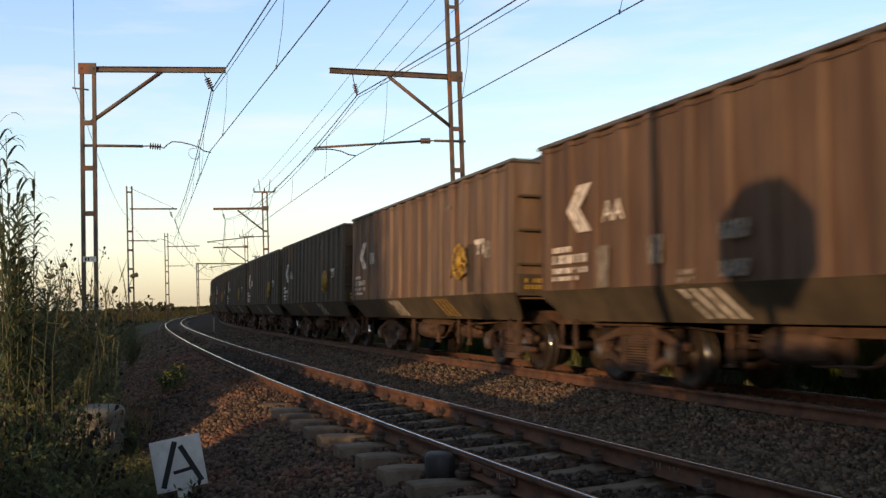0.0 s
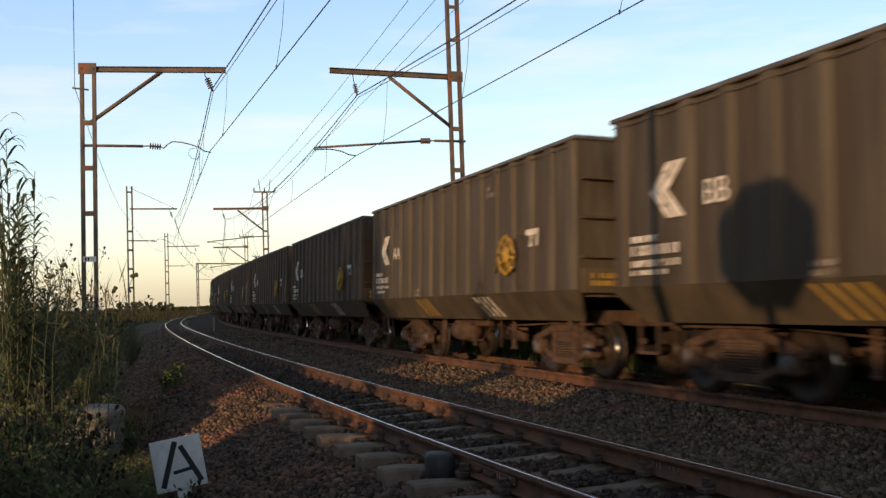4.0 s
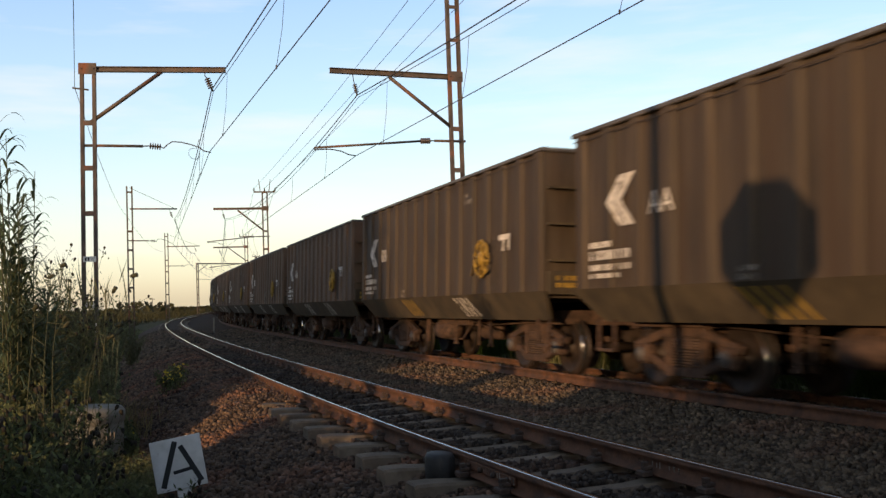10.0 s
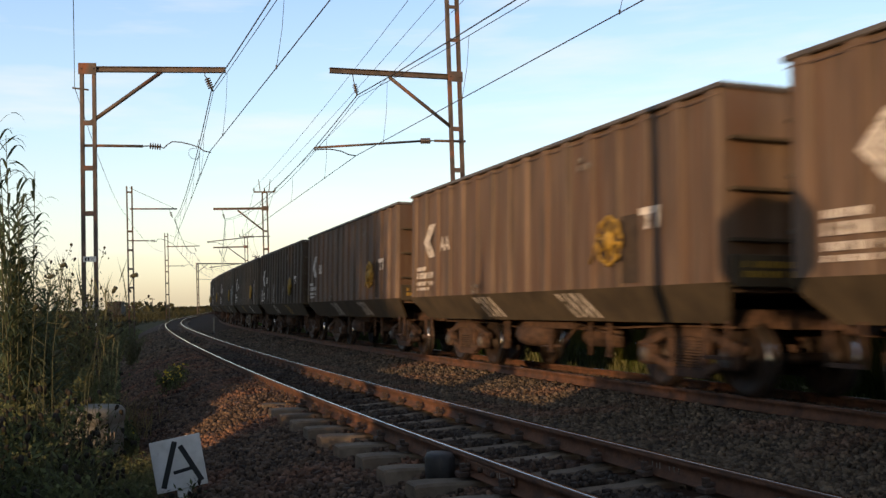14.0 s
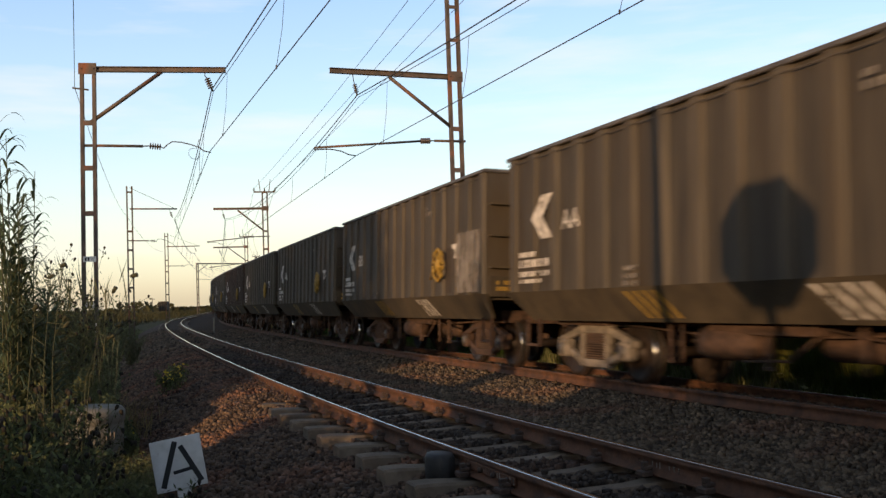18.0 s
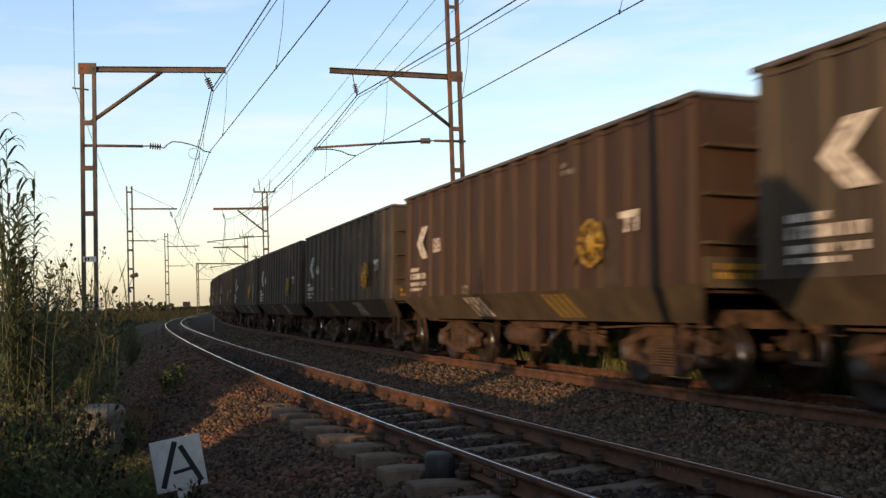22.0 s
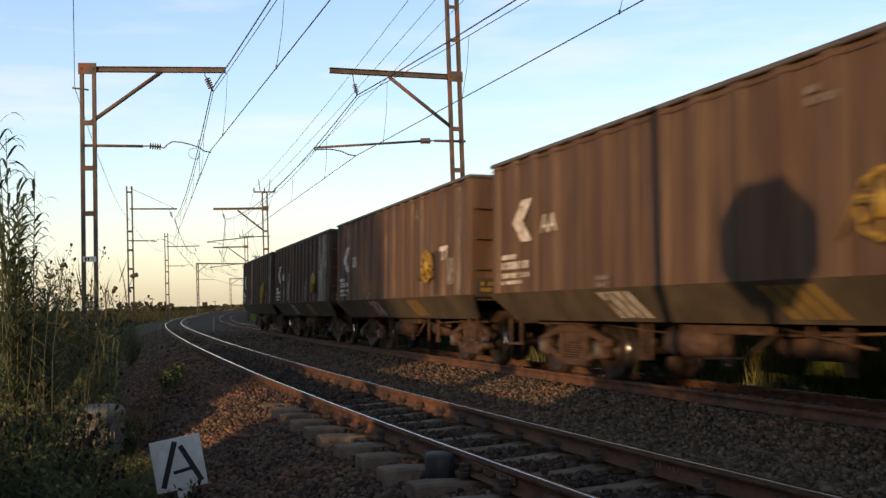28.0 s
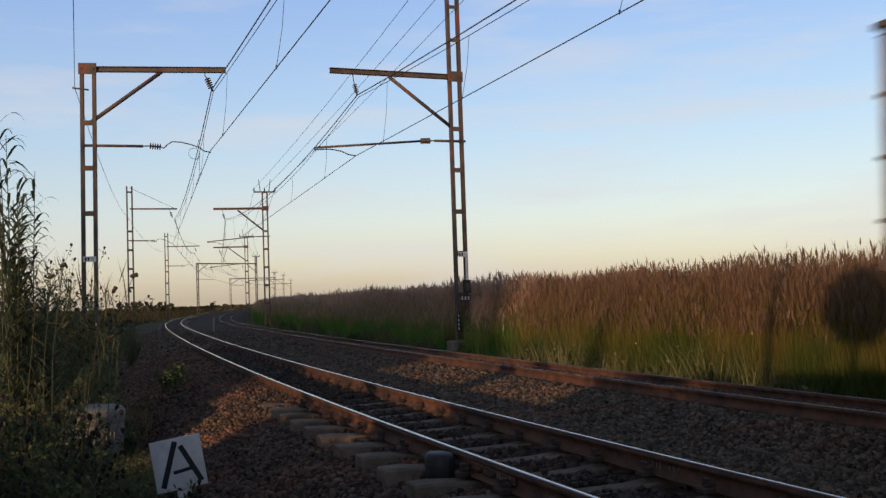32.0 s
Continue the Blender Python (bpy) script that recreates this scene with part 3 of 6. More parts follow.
def wires():
    """Contact wires, catenaries with droppers, feeders and the earth wire."""
    lines = {"left": [((-67, 0.0, 7.75), (-67, 0.0, 5.9)), ((-20, -0.28, 7.75), (-20, -0.657, 5.9)), ((26.87, -0.08, 7.79), (26.89, -0.17, 5.915)),
                      ((70.1, 0.2, 7.66), (70.1, 0.08, 5.87)), ((116.7, 0.9, 7.65), (116.7, 0.8, 5.85)), ((174.8, 0.4, 7.7), (174.8, 0.4, 5.8))],
             "right": [((-67, 4.5, 7.75), (-67, 4.5, 5.9)), ((-20, 4.945, 7.75), (-20, 4.447, 5.9)), ((26.49, 4.357, 7.70), (26.48, 4.26, 5.782)),
                       ((70.7, 3.854, 7.67), (70.7, 4.0, 5.68)), ((120.6, 3.9, 7.65), (120.6, 3.9, 5.75)), ((179.0, 4.5, 7.7), (179.0, 4.5, 5.8))]}
    sags = {"left": [0.5, 0.223, 0.72, 0.75, 0.8], "right": [0.5, 0.549, 0.846, 0.85, 0.8]}
    drops = {"left": [(0.1, 0.3, 0.5, 0.7, 0.9), (0.2, 0.45, 0.60, 0.765, 0.936), (0.12, 0.3, 0.5, 0.7, 0.88)],
             "right": [(0.1, 0.3, 0.5, 0.7, 0.9), (0.3, 0.5, 0.66, 0.808, 0.938), (0.12, 0.3, 0.5, 0.7, 0.88)]}
    for key, sup in lines.items():
        thing = tagged(new("overhead_line"), "dark overhead contact wire and catenary with droppers", "overhead wire", "overhead lines")
        for k in range(5):
            (ka, ca), (kb, cb) = sup[k], sup[k + 1]
            near = k < 3
            span("catenary_wire", ka, kb, sags[key][k], 0.0165 if near else 0.02, thing)
            ax = span("auxiliary_wire", (ka[0], ka[1] + 0.05, ka[2] - 0.06), (kb[0], kb[1] + 0.05, kb[2] - 0.06), sags[key][k] + 0.1, 0.010 if near else 0.013, thing)
            co = span("contact_wire", ca, cb, 0.03, 0.0115 if near else 0.018, thing)
            for u in drops[key][min(k, 2)]:
                p, q = ax(u), co(u)
                part("dropper", tube("dropper", [p, p.lerp(q, 0.5) + Vector((0.03, 0, 0)), q], 0.0055 if near else 0.01, M_WIRE, 4), thing)
                part("dropper_clamp", boxes("dropper_clamp", [(q.x - 0.012, q.x + 0.012, q.y - 0.03, q.y + 0.03, q.z - 0.02, q.z + 0.05)], M_WIRE), thing)
    # a looping jumper near the first masts
    loop = [tp(32.6, -0.05, 7.25)] + [tp(33.4 + 0.2 * math.cos(w), -0.18 + 0.22 * math.cos(w), 6.85 + 0.2 * math.sin(w)) for w in np.linspace(1.2, 6.6, 12)]
    loop += [tp(34.2, 0.05, 6.6), tp(34.8, 0.1, 6.3), tp(35.4, 0.0, 5.95)]
    tagged(new("jumper_loop", tube("jumper_loop", loop, 0.009, M_WIRE, 5)), "looping electrical jumper between catenary and contact wire", "wire")
    last = tagged(new("far_wires"), "faint far overhead wires round the bend", "overhead wire")
    for a, b in ((tp(174.8, 0.4, 5.8), Vector((-51, 249, 4.8))), (tp(174.8, 0.4, 7.7), Vector((-51, 249, 6.6))), (tp(179.0, 4.5, 5.8), Vector((-47, 251, 4.8))), (Vector((-47, 251, 4.8)), Vector((-53.5, 307, 4.6)))):
        part("far_wire", tube("far_wire", [a, a.lerp(b, 0.5) - Vector((0, 0, 0.3)), b], 0.02, M_WIRE, 4), last)
    f = tagged(new("feeder_wires"), "high feeder wires running along the masts", "overhead wire")
    for pin, near_off, near_z, sag in ((-0.78, 6.895, 11.794, 0.256), (0.0, 7.917, 11.879, 0.176), (0.78, 8.57, 11.495, 0.105)):
        span("feeder_wire", (-20, near_off, near_z), (26.7, near_off, near_z), 0.4, 0.011, f)
        span("feeder_wire", (26.7, near_off, near_z), (70.66, 6.8 + pin, 9.95), sag, 0.0105, f)
        span("feeder_wire", (70.66, 6.8 + pin, 9.95), (120.6, 7.05 + pin, 9.98), 0.8, 0.013, f)
        span("feeder_wire", (120.6, 7.05 + pin, 9.98), (181.3, 7.6 + pin, 10.2), 0.9, 0.016, f)
    e = tagged(new("earth_wire"), "thin earth wire strung between the masts", "overhead wire")
    span("wire_span", (-20, -4.113, 7.884), (27.5, -3.997, 7.884), 0.5, 0.009, e)
    span("wire_span", (27.5, -3.997, 7.884), (70.17, -3.106, 7.954), 0.608, 0.009, e)
    span("wire_span", (70.17, -3.106, 7.954), (116.7, -2.6, 7.9), 0.7, 0.011, e)
    part("bracket", boxes("bracket", [(-0.06, 0.4, -0.03, 0.03, -0.02, 0.02)], M_MAST), e, "", tframe(27.5, -3.997, 7.86) @ pose(0, 0, 0, 0, 8, -9.9))


wires()

# ---- the coal train ----
PITCH, BODY, HALF = 12.1846, 11.0, 1.44
TOP_Z, FOLD_Z, SILL_Z = 3.46, 1.29, 0.85


def tail_s(t):
    """Where the last wagon's rear end stands along the line at t seconds."""
    return 339.132 - 9.58466 * t - 0.0273279 * t * t - 3.24689e-5 * t ** 3


def paint(name, dark, light, streak):
    return material(name, dark, light, 0.72, scale=3.0, detail=10, bump=0.3, bump_scale=9, stretch=(2.8, 1, 0.18), spots=streak, spot_scale=2.1, spot_at=0.48, vary=0.16)


PAINTS = {"rust": paint("wagon_red_brown", (0.037, 0.023, 0.015), (0.122, 0.077, 0.050), (0.063, 0.033, 0.019)),
          "tan": paint("wagon_tan_brown", (0.045, 0.032, 0.023), (0.150, 0.105, 0.076), (0.085, 0.050, 0.032)),
          "brown": paint("wagon_dark_brown", (0.026, 0.018, 0.0125), (0.080, 0.055, 0.037), (0.047, 0.028, 0.017)),
          "umber": paint("wagon_umber", (0.021, 0.0155, 0.0105), (0.066, 0.048, 0.033), (0.040, 0.026, 0.016)),
          "maroon": paint("wagon_maroon", (0.019, 0.012, 0.008), (0.062, 0.036, 0.023), (0.040, 0.020, 0.012)),
          "khaki": paint("wagon_grey_brown", (0.025, 0.021, 0.0155), (0.081, 0.067, 0.050), (0.046, 0.035, 0.023))}
M_SILL = material("wagon_sill_grime", (0.030, 0.024, 0.016), (0.074, 0.057, 0.036), 0.85, scale=2.5, bump=0.2, stretch=(1, 1, 0.6))
M_RIM = material("wagon_rim", (0.045, 0.040, 0.038), (0.10, 0.092, 0.088), 0.55, scale=4, bump=0.2)
M_BOGIE = material("bogie_grime", (0.018, 0.012, 0.009), (0.092, 0.054, 0.037), 0.85, scale=9, bump=0.3)
M_WHEEL = material("wheel_steel", (0.014, 0.011, 0.010), (0.045, 0.031, 0.024), 0.6, 0.3, scale=6, bump=0.2)
M_WHITE = worn("white_marking", (0.42, 0.39, 0.35), (0.66, 0.62, 0.57), 0.36, 7)
M_PALE = worn("faded_grey_patch", (0.125, 0.11, 0.092), (0.235, 0.205, 0.175), 0.42, 3.0, (2.2, 1, 0.5))
M_SPRING = material("dusty_spring_steel", (0.03, 0.020, 0.015), (0.085, 0.055, 0.040), 0.8, scale=9, bump=0.2)
M_OLIVE = worn("faded_olive_yellow", (0.10, 0.075, 0.018), (0.17, 0.13, 0.032), 0.46, 2.6, (2.0, 1, 0.6))
M_YELLOW = material("yellow_paint", (0.18, 0.11, 0.018), (0.35, 0.225, 0.038), 0.65, scale=8, bump=0.05, spots=(0.2, 0.13, 0.05), spot_scale=4, spot_at=0.6)
M_COAL = material("coal_load", (0.008, 0.008, 0.009), (0.03, 0.03, 0.032), 0.7, scale=9, bump=1.0)
# dark brown that stands in for the shade inside the brake recess
M_RECESS_SHADE = material("recess_dark", (0.025, 0.02, 0.016), (0.06, 0.045, 0.035), 0.9, scale=6, bump=0.1)


def wheel_mesh():
    r = 0.43
    prof = [(0.03, -0.10), (0.11, -0.10), (0.12, -0.03), (0.32, -0.035), (0.36, -0.065), (r - 0.01, -0.065), (r, 0.055), (r + 0.028, 0.06), (r + 0.028, 0.085), (0.36, 0.085), (0.32, -0.005), (0.12, 0.03), (0.1, 0.09), (0.03, 0.09)]
    return lathe("wheel", prof, M_WHEEL, 28, "Y")


WHEEL = wheel_mesh()
AXLE = tube("axle", [(0, -0.62, 0), (0, 0.62, 0)], 0.075, M_WHEEL, 10)


def sideframe_mesh():
    """A cast three-piece bogie frame: arched top chord, bottom chord, columns and pedestals."""
    bm = bmesh.new()

    def bar(x0, z0, x1, z1, h):
        d = Vector((x1 - x0, 0, z1 - z0))
        m = Matrix.Translation(((x0 + x1) / 2, 0, (z0 + z1) / 2)) @ Euler((0, -math.atan2(d.z, d.x), 0)).to_matrix().to_4x4()
        box(bm, -d.length / 2, d.length / 2, -0.06, 0.06, -h / 2, h / 2, 0.015, m)
    bar(-0.45, 0.73, 0.45, 0.73, 0.13)
    bar(-1.12, 0.53, -0.42, 0.72, 0.11)
    bar(1.12, 0.53, 0.42, 0.72, 0.11)
    bar(-0.95, 0.46, -0.38, 0.25, 0.10)
    bar(0.95, 0.46, 0.38, 0.25, 0.10)
    bar(-0.42, 0.23, 0.42, 0.23, 0.12)
    bar(-0.36, 0.25, -0.36, 0.70, 0.09)
    bar(0.36, 0.25, 0.36, 0.70, 0.09)
    for x in (-0.9, 0.9):
        box(bm, x - 0.15, x + 0.15, -0.11, 0.06, 0.30, 0.57, 0.03)
    return bm_mesh("side_frame", bm, M_BOGIE)


SIDEFRAME = sideframe_mesh()
SPRINGS = tubes("spring_nest", [([(x + 0.055 * math.cos(w), 0.055 * math.sin(w), 0.28 + 0.36 * w / 62.8) for w in np.linspace(0, 62.8, 73)], 0.016) for x in (-0.22, -0.07, 0.08, 0.23)], M_SPRING, 4)
TREAD = lathe("tread", [(0.425, -0.066), (0.4325, -0.06), (0.4335, 0.05), (0.425, 0.056), (0.425, -0.066)], M_RAILTOP, 28, "Y", caps=False)
BEARING = lathe("bearing_cap", [(0.02, -0.04), (0.09, -0.035), (0.10, 0.0), (0.10, 0.05)], M_RIM, 12, "Y")


def wall_meshes(mat):
    """The plates of the open box: side wall, end wall and floor."""
    return (boxes("side_wall", [(-BODY / 2, BODY / 2, -0.01, 0.01, FOLD_Z, TOP_Z - 0.06)], mat),
            boxes("end_wall", [(-0.01, 0.01, -HALF + 0.021, HALF - 0.021, FOLD_Z, TOP_Z - 0.06)], mat),
            boxes("floor", [(-BODY / 2 + 0.03, BODY / 2 - 0.03, -HALF + 0.03, HALF - 0.03, FOLD_Z - 0.1, FOLD_Z + 0.02)], mat))


def sill_mesh(sgn):
    """The inward-sloping lower flank, cut back at both ends."""
    bm = bmesh.new()
    a, b = -BODY / 2 - 0.12, BODY / 2 + 0.12
    q = [(a, HALF + 0.05, FOLD_Z), (b, HALF + 0.05, FOLD_Z), (b - 0.45, HALF - 0.26, SILL_Z), (a + 0.45, HALF - 0.26, SILL_Z)]
    out = [bm.verts.new((x, sgn * y, z)) for x, y, z in q]
    inn = [bm.verts.new((x, sgn * (y - 0.05), z)) for x, y, z in q]
    bm.faces.new(out)
    bm.faces.new(inn[::-1])
    for i in range(4):
        j = (i + 1) % 4
        bm.faces.new((out[j], out[i], inn[i], inn[j]))
    bmesh.ops.recalc_face_normals(bm, faces=bm.faces[:])
    return bm_mesh("sill", bm, M_SILL)


SILLS = {-1: sill_mesh(-1), 1: sill_mesh(1)}
RIM = boxes("top_rim", [(-BODY / 2 - 0.05, BODY / 2 + 0.05, -HALF - 0.068, -HALF + 0.07, TOP_Z - 0.06, TOP_Z), (-BODY / 2 - 0.05, BODY / 2 + 0.05, HALF - 0.07, HALF + 0.068, TOP_Z - 0.06, TOP_Z),
                        (-BODY / 2 - 0.05, -BODY / 2 + 0.06, -HALF + 0.071, HALF - 0.071, TOP_Z - 0.06, TOP_Z), (BODY / 2 - 0.06, BODY / 2 + 0.05, -HALF + 0.071, HALF - 0.071, TOP_Z - 0.06, TOP_Z)], M_RIM, 0.012)


def chord_mesh(mat):
    """A thin flat bar that runs along a side below the rim, across the ribs."""
    return boxes("top_chord", [(-BODY / 2, BODY / 2, -0.070, -0.0655, TOP_Z - 0.137, TOP_Z - 0.124)], mat)


def coal_mesh(peak):
    """The load: a ridge down the middle, in humps of the given height."""
    nx, ny = 46, 12
    xs, ys = np.linspace(-BODY / 2 + 0.05, BODY / 2 - 0.05, nx), np.linspace(-HALF + 0.05, HALF - 0.05, ny)
    X, Y = np.meshgrid(xs, ys, indexing="ij")
    Z = TOP_Z - 0.22 + peak * (1 - (Y / HALF) ** 2) * (0.72 + 0.2 * np.sin(X * 1.7 + 0.6) + 0.12 * np.sin(X * 4.3)) + 0.03 * np.random.RandomState(8).rand(nx, ny)
    v = np.stack([X.ravel(), Y.ravel(), Z.ravel()], 1)
    i, j = np.meshgrid(np.arange(nx - 1), np.arange(ny - 1), indexing="ij")
    i, j = i.ravel(), j.ravel()
    return fast_mesh("coal", v, np.stack([i * ny + j, (i + 1) * ny + j, (i + 1) * ny + j + 1, i * ny + j + 1], 1), M_COAL)


COAL, COAL_HIGH = coal_mesh(0.22), coal_mesh(0.5)
COUPLER = boxes("coupler", [(-0.62, 0.0, -0.09, 0.09, 0.78, 0.94), (-0.74, -0.5, -0.14, 0.14, 0.72, 1.0)], M_BOGIE, 0.02)
UNDER = [boxes(n, [q], M_BOGIE, 0.01) for n, q in (("centre_sill", (-BODY / 2 + 0.3, BODY / 2 - 0.3, -0.3, 0.3, 0.78, 1.0)), ("hopper_box", (-0.9, 0.9, -0.95, 0.95, 0.72, 1.18)),
                                                    ("body_bolster", (-4.9, -3.4, -0.9, 0.9, 0.785, 1.01)), ("body_bolster", (3.4, 4.9, -0.9, 0.9, 0.785, 1.01)))]
CYL = lathe("brake_cylinder", [(0.05, -0.5), (0.2, -0.48), (0.21, -0.2), (0.19, 0.45), (0.05, 0.5)], M_BOGIE, 16, "X")
PIPES = [tube("brake_pipe", q, r, M_BOGIE, 6) for q, r in [([(-3.2, -0.7, 0.80), (-1.2, -0.75, 0.70), (1.0, -0.75, 0.72), (3.2, -0.7, 0.80)], 0.018), ([(-1.4, -0.98, 0.86), (-1.4, -0.98, 0.36)], 0.03), ([(1.6, -0.98, 0.86), (1.6, -0.98, 0.36)], 0.03)]]
FOOTSTEP = boxes("step", [(-0.22, 0.22, -0.04, 0.04, 0.45, 0.49), (-0.22, -0.19, -0.02, 0.02, 0.45, 0.88), (0.19, 0.22, -0.02, 0.02, 0.45, 0.88)], M_BOGIE)
ENDPLATE = boxes("end_plate", [(-0.05, 0.02, -HALF + 0.02, HALF - 0.02, FOLD_Z - 0.05, FOLD_Z + 0.3)], M_SILL, 0.01)
CROSS = boxes("end_beam", [(-0.08, 0.08, -HALF + 0.05, HALF - 0.05, -0.018, 0.018)], M_SILL)


def rib_mesh(mat):
    """A pressed vertical stiffener, tapered at its sides."""
    h0, h1 = FOLD_Z + 0.001, TOP_Z - 0.061
    v = []
    for z in (h0, h1):
        v += [(-0.13, 0, z), (-0.085, -0.055, z), (0.085, -0.055, z), (0.13, 0, z)]
    f = [(0, 1, 5, 4), (1, 2, 6, 5), (2, 3, 7, 6), (3, 2, 1, 0), (4, 5, 6, 7)]
    return mesh("rib", v, f, mat)


def chevron_mesh():
    v, f = [], []
    for dx in (0.0, 0.20):
        n = len(v)
        for y in (0.0, -0.004):
            v += [(dx, y, 0.0), (dx + 0.34, y, 0.33), (dx + 0.50, y, 0.33), (dx + 0.16, y, 0.0), (dx + 0.50, y, -0.33), (dx + 0.34, y, -0.33)]
        f += [(n + 6, n + 9, n + 8, n + 7), (n + 6, n + 11, n + 10, n + 9), (n, n + 1, n + 2, n + 3), (n, n + 3, n + 4, n + 5)]
    return mesh("chevron", v, f, M_WHITE)


def bars(name, x0, z0, rows, mat, seed):
    """Plain bars for lettering that cannot be read: rows of (height, width)."""
    rnd = random.Random(seed)
    it, z = [], z0
    for h, w in rows:
        x = x0
        while x < x0 + w:
            q = rnd.uniform(0.035, 0.075)
            it.append((x, min(x + q, x0 + w), -0.003, 0.0, z - h, z))
            x += q + (0.022 if rnd.random() < 0.85 else 0.09)
        z -= h * 1.5
    return boxes(name, it, mat)


def stripes(name, n, mat):
    """Slanting bars on the sloping flank."""
    v, f = [], []
    sl = 0.31 / (FOLD_Z - SILL_Z)
    for k in range(n):
        i = len(v)
        for x, z in ((k * 0.22, FOLD_Z - 0.05), (k * 0.22 + 0.085, FOLD_Z - 0.05), (k * 0.22 + 0.345, SILL_Z + 0.05), (k * 0.22 + 0.26, SILL_Z + 0.05)):
            v.append((x, -(HALF + 0.054 - (FOLD_Z - z) * sl), z))
        f.append((i, i + 3, i + 2, i + 1))
    return mesh(name, v, f, mat)


def handwheel_mesh():
    v, f = [], []
    R = 0.30

    def add(pts, r, closed=False):
        a, b = tube_verts(pts, r, 5)
        f.extend(tuple(i + len(v) for i in q) for q in b)
        v.extend(a)
    add([(R * (1 + 0.05 * math.cos(8 * w)) * math.cos(w), 0, R * (1 + 0.05 * math.cos(8 * w)) * math.sin(w)) for w in np.linspace(0, 2 * math.pi, 49)], 0.027)
    return mesh("handwheel", v, f, M_YELLOW, True)


SPOKE = tube("spoke", [(-0.29, 0, 0), (0, 0.02, 0), (0.29, 0, 0)], 0.022, M_YELLOW, 5)
HUB = lathe("hub", [(0.02, -0.06), (0.07, -0.05), (0.13, -0.02), (0.14, 0.0), (0.05, 0.06)], M_YELLOW, 10, "Y")
CHEVRON, HANDWHEEL = chevron_mesh(), handwheel_mesh()
LETTERS = {k: lettering("marking_letters", k, 0.40, M_WHITE) for k in ("AA", "BB")}
CODE = bars("code_block", 0, 0, [(0.08, 0.55), (0.12, 1.05), (0.08, 1.0), (0.06, 0.75)], M_WHITE, 3)
LABEL = bars("label_block", 0, 0, [(0.06, 0.34), (0.06, 0.34)], M_PALE, 4)
STICK = bars("roof_code", 0, 0, [(0.07, 0.2), (0.08, 0.42)], M_PALE, 5)
FRONTCODE = bars("front_code", 0, 0, [(0.10, 0.34)] * 5, M_OLIVE, 6)
CHAIN = tube("brake_chain", [(0.42, -0.02, 1.95), (0.15, -0.02, 2.0), (-0.1, -0.02, 1.62)], 0.014, M_YELLOW, 5)
HANGER = boxes("hanger", [(-0.03, 0.03, -0.03, 0.03, 0.34, 0.88), (-0.05, 0.05, -0.04, 0.04, 0.34, 0.38)], M_BOGIE, 0.006)
LEVER = tubes("brake_lever", [([(-0.5, 0, 0.45), (0.1, 0, 0.80)], 0.022), ([(-0.5, 0, 0.45), (-1.3, 0, 0.42)], 0.018), ([(0.1, 0, 0.80), (1.4, 0, 0.62)], 0.018)], M_BOGIE, 6)
TANK = lathe("air_tank", [(0.03, -0.55), (0.15, -0.5), (0.17, -0.42), (0.17, 0.42), (0.15, 0.5), (0.03, 0.55)], M_BOGIE, 14, "X")
ENDCODE = bars("end_code", 0, 0, [(0.07, 1.1), (0.07, 1.1)], M_YELLOW, 8)
EMBLEM = mesh("emblem", [(0, 0, 0), (0.48, 0, 0), (0.45, 0, -0.27), (0.37, 0, -0.27), (0.39, 0, -0.09), (0.26, 0, -0.09), (0.23, 0, -0.27), (0.14, 0, -0.27), (0.17, 0, -0.09), (0.02, 0, -0.09)], [tuple(range(10))[::-1]], M_WHITE)
STRIPE_W, STRIPE_Y = stripes("white_stripes", 4, M_WHITE), stripes("yellow_stripes", 4, M_YELLOW)
PANEL = boxes("pale_panel", [(-0.21, 0.21, -0.004, 0, FOLD_Z + 0.02, TOP_Z - 0.12)], M_PALE)
OLIVE_PANEL = boxes("faded_panel", [(-0.5, 0.5, -0.004, 0, FOLD_Z + 0.02, 2.3)], M_OLIVE)
# a flat sheet with the recess's shade in its colour; no hollow is modelled
RECESS_SHADE = boxes("brake_recess", [(-0.10, 0.44, -0.006, 0, FOLD_Z + 0.05, 2.2)], M_RECESS_SHADE)
LADDER = tubes("ladder", [([(0, 0, FOLD_Z), (0, 0, 2.1)], 0.018), ([(0.36, 0, FOLD_Z), (0.36, 0, 2.1)], 0.018)] + [([(0, 0, z), (0.36, 0, z)], 0.014) for z in (1.45, 1.7, 1.95)], M_YELLOW, 6)
RIBS = {k: rib_mesh(m) for k, m in PAINTS.items()}
WALLS = {k: wall_meshes(m) for k, m in PAINTS.items()}
CHORDS = {k: chord_mesh(m) for k, m in PAINTS.items()}
N_RIB = 16


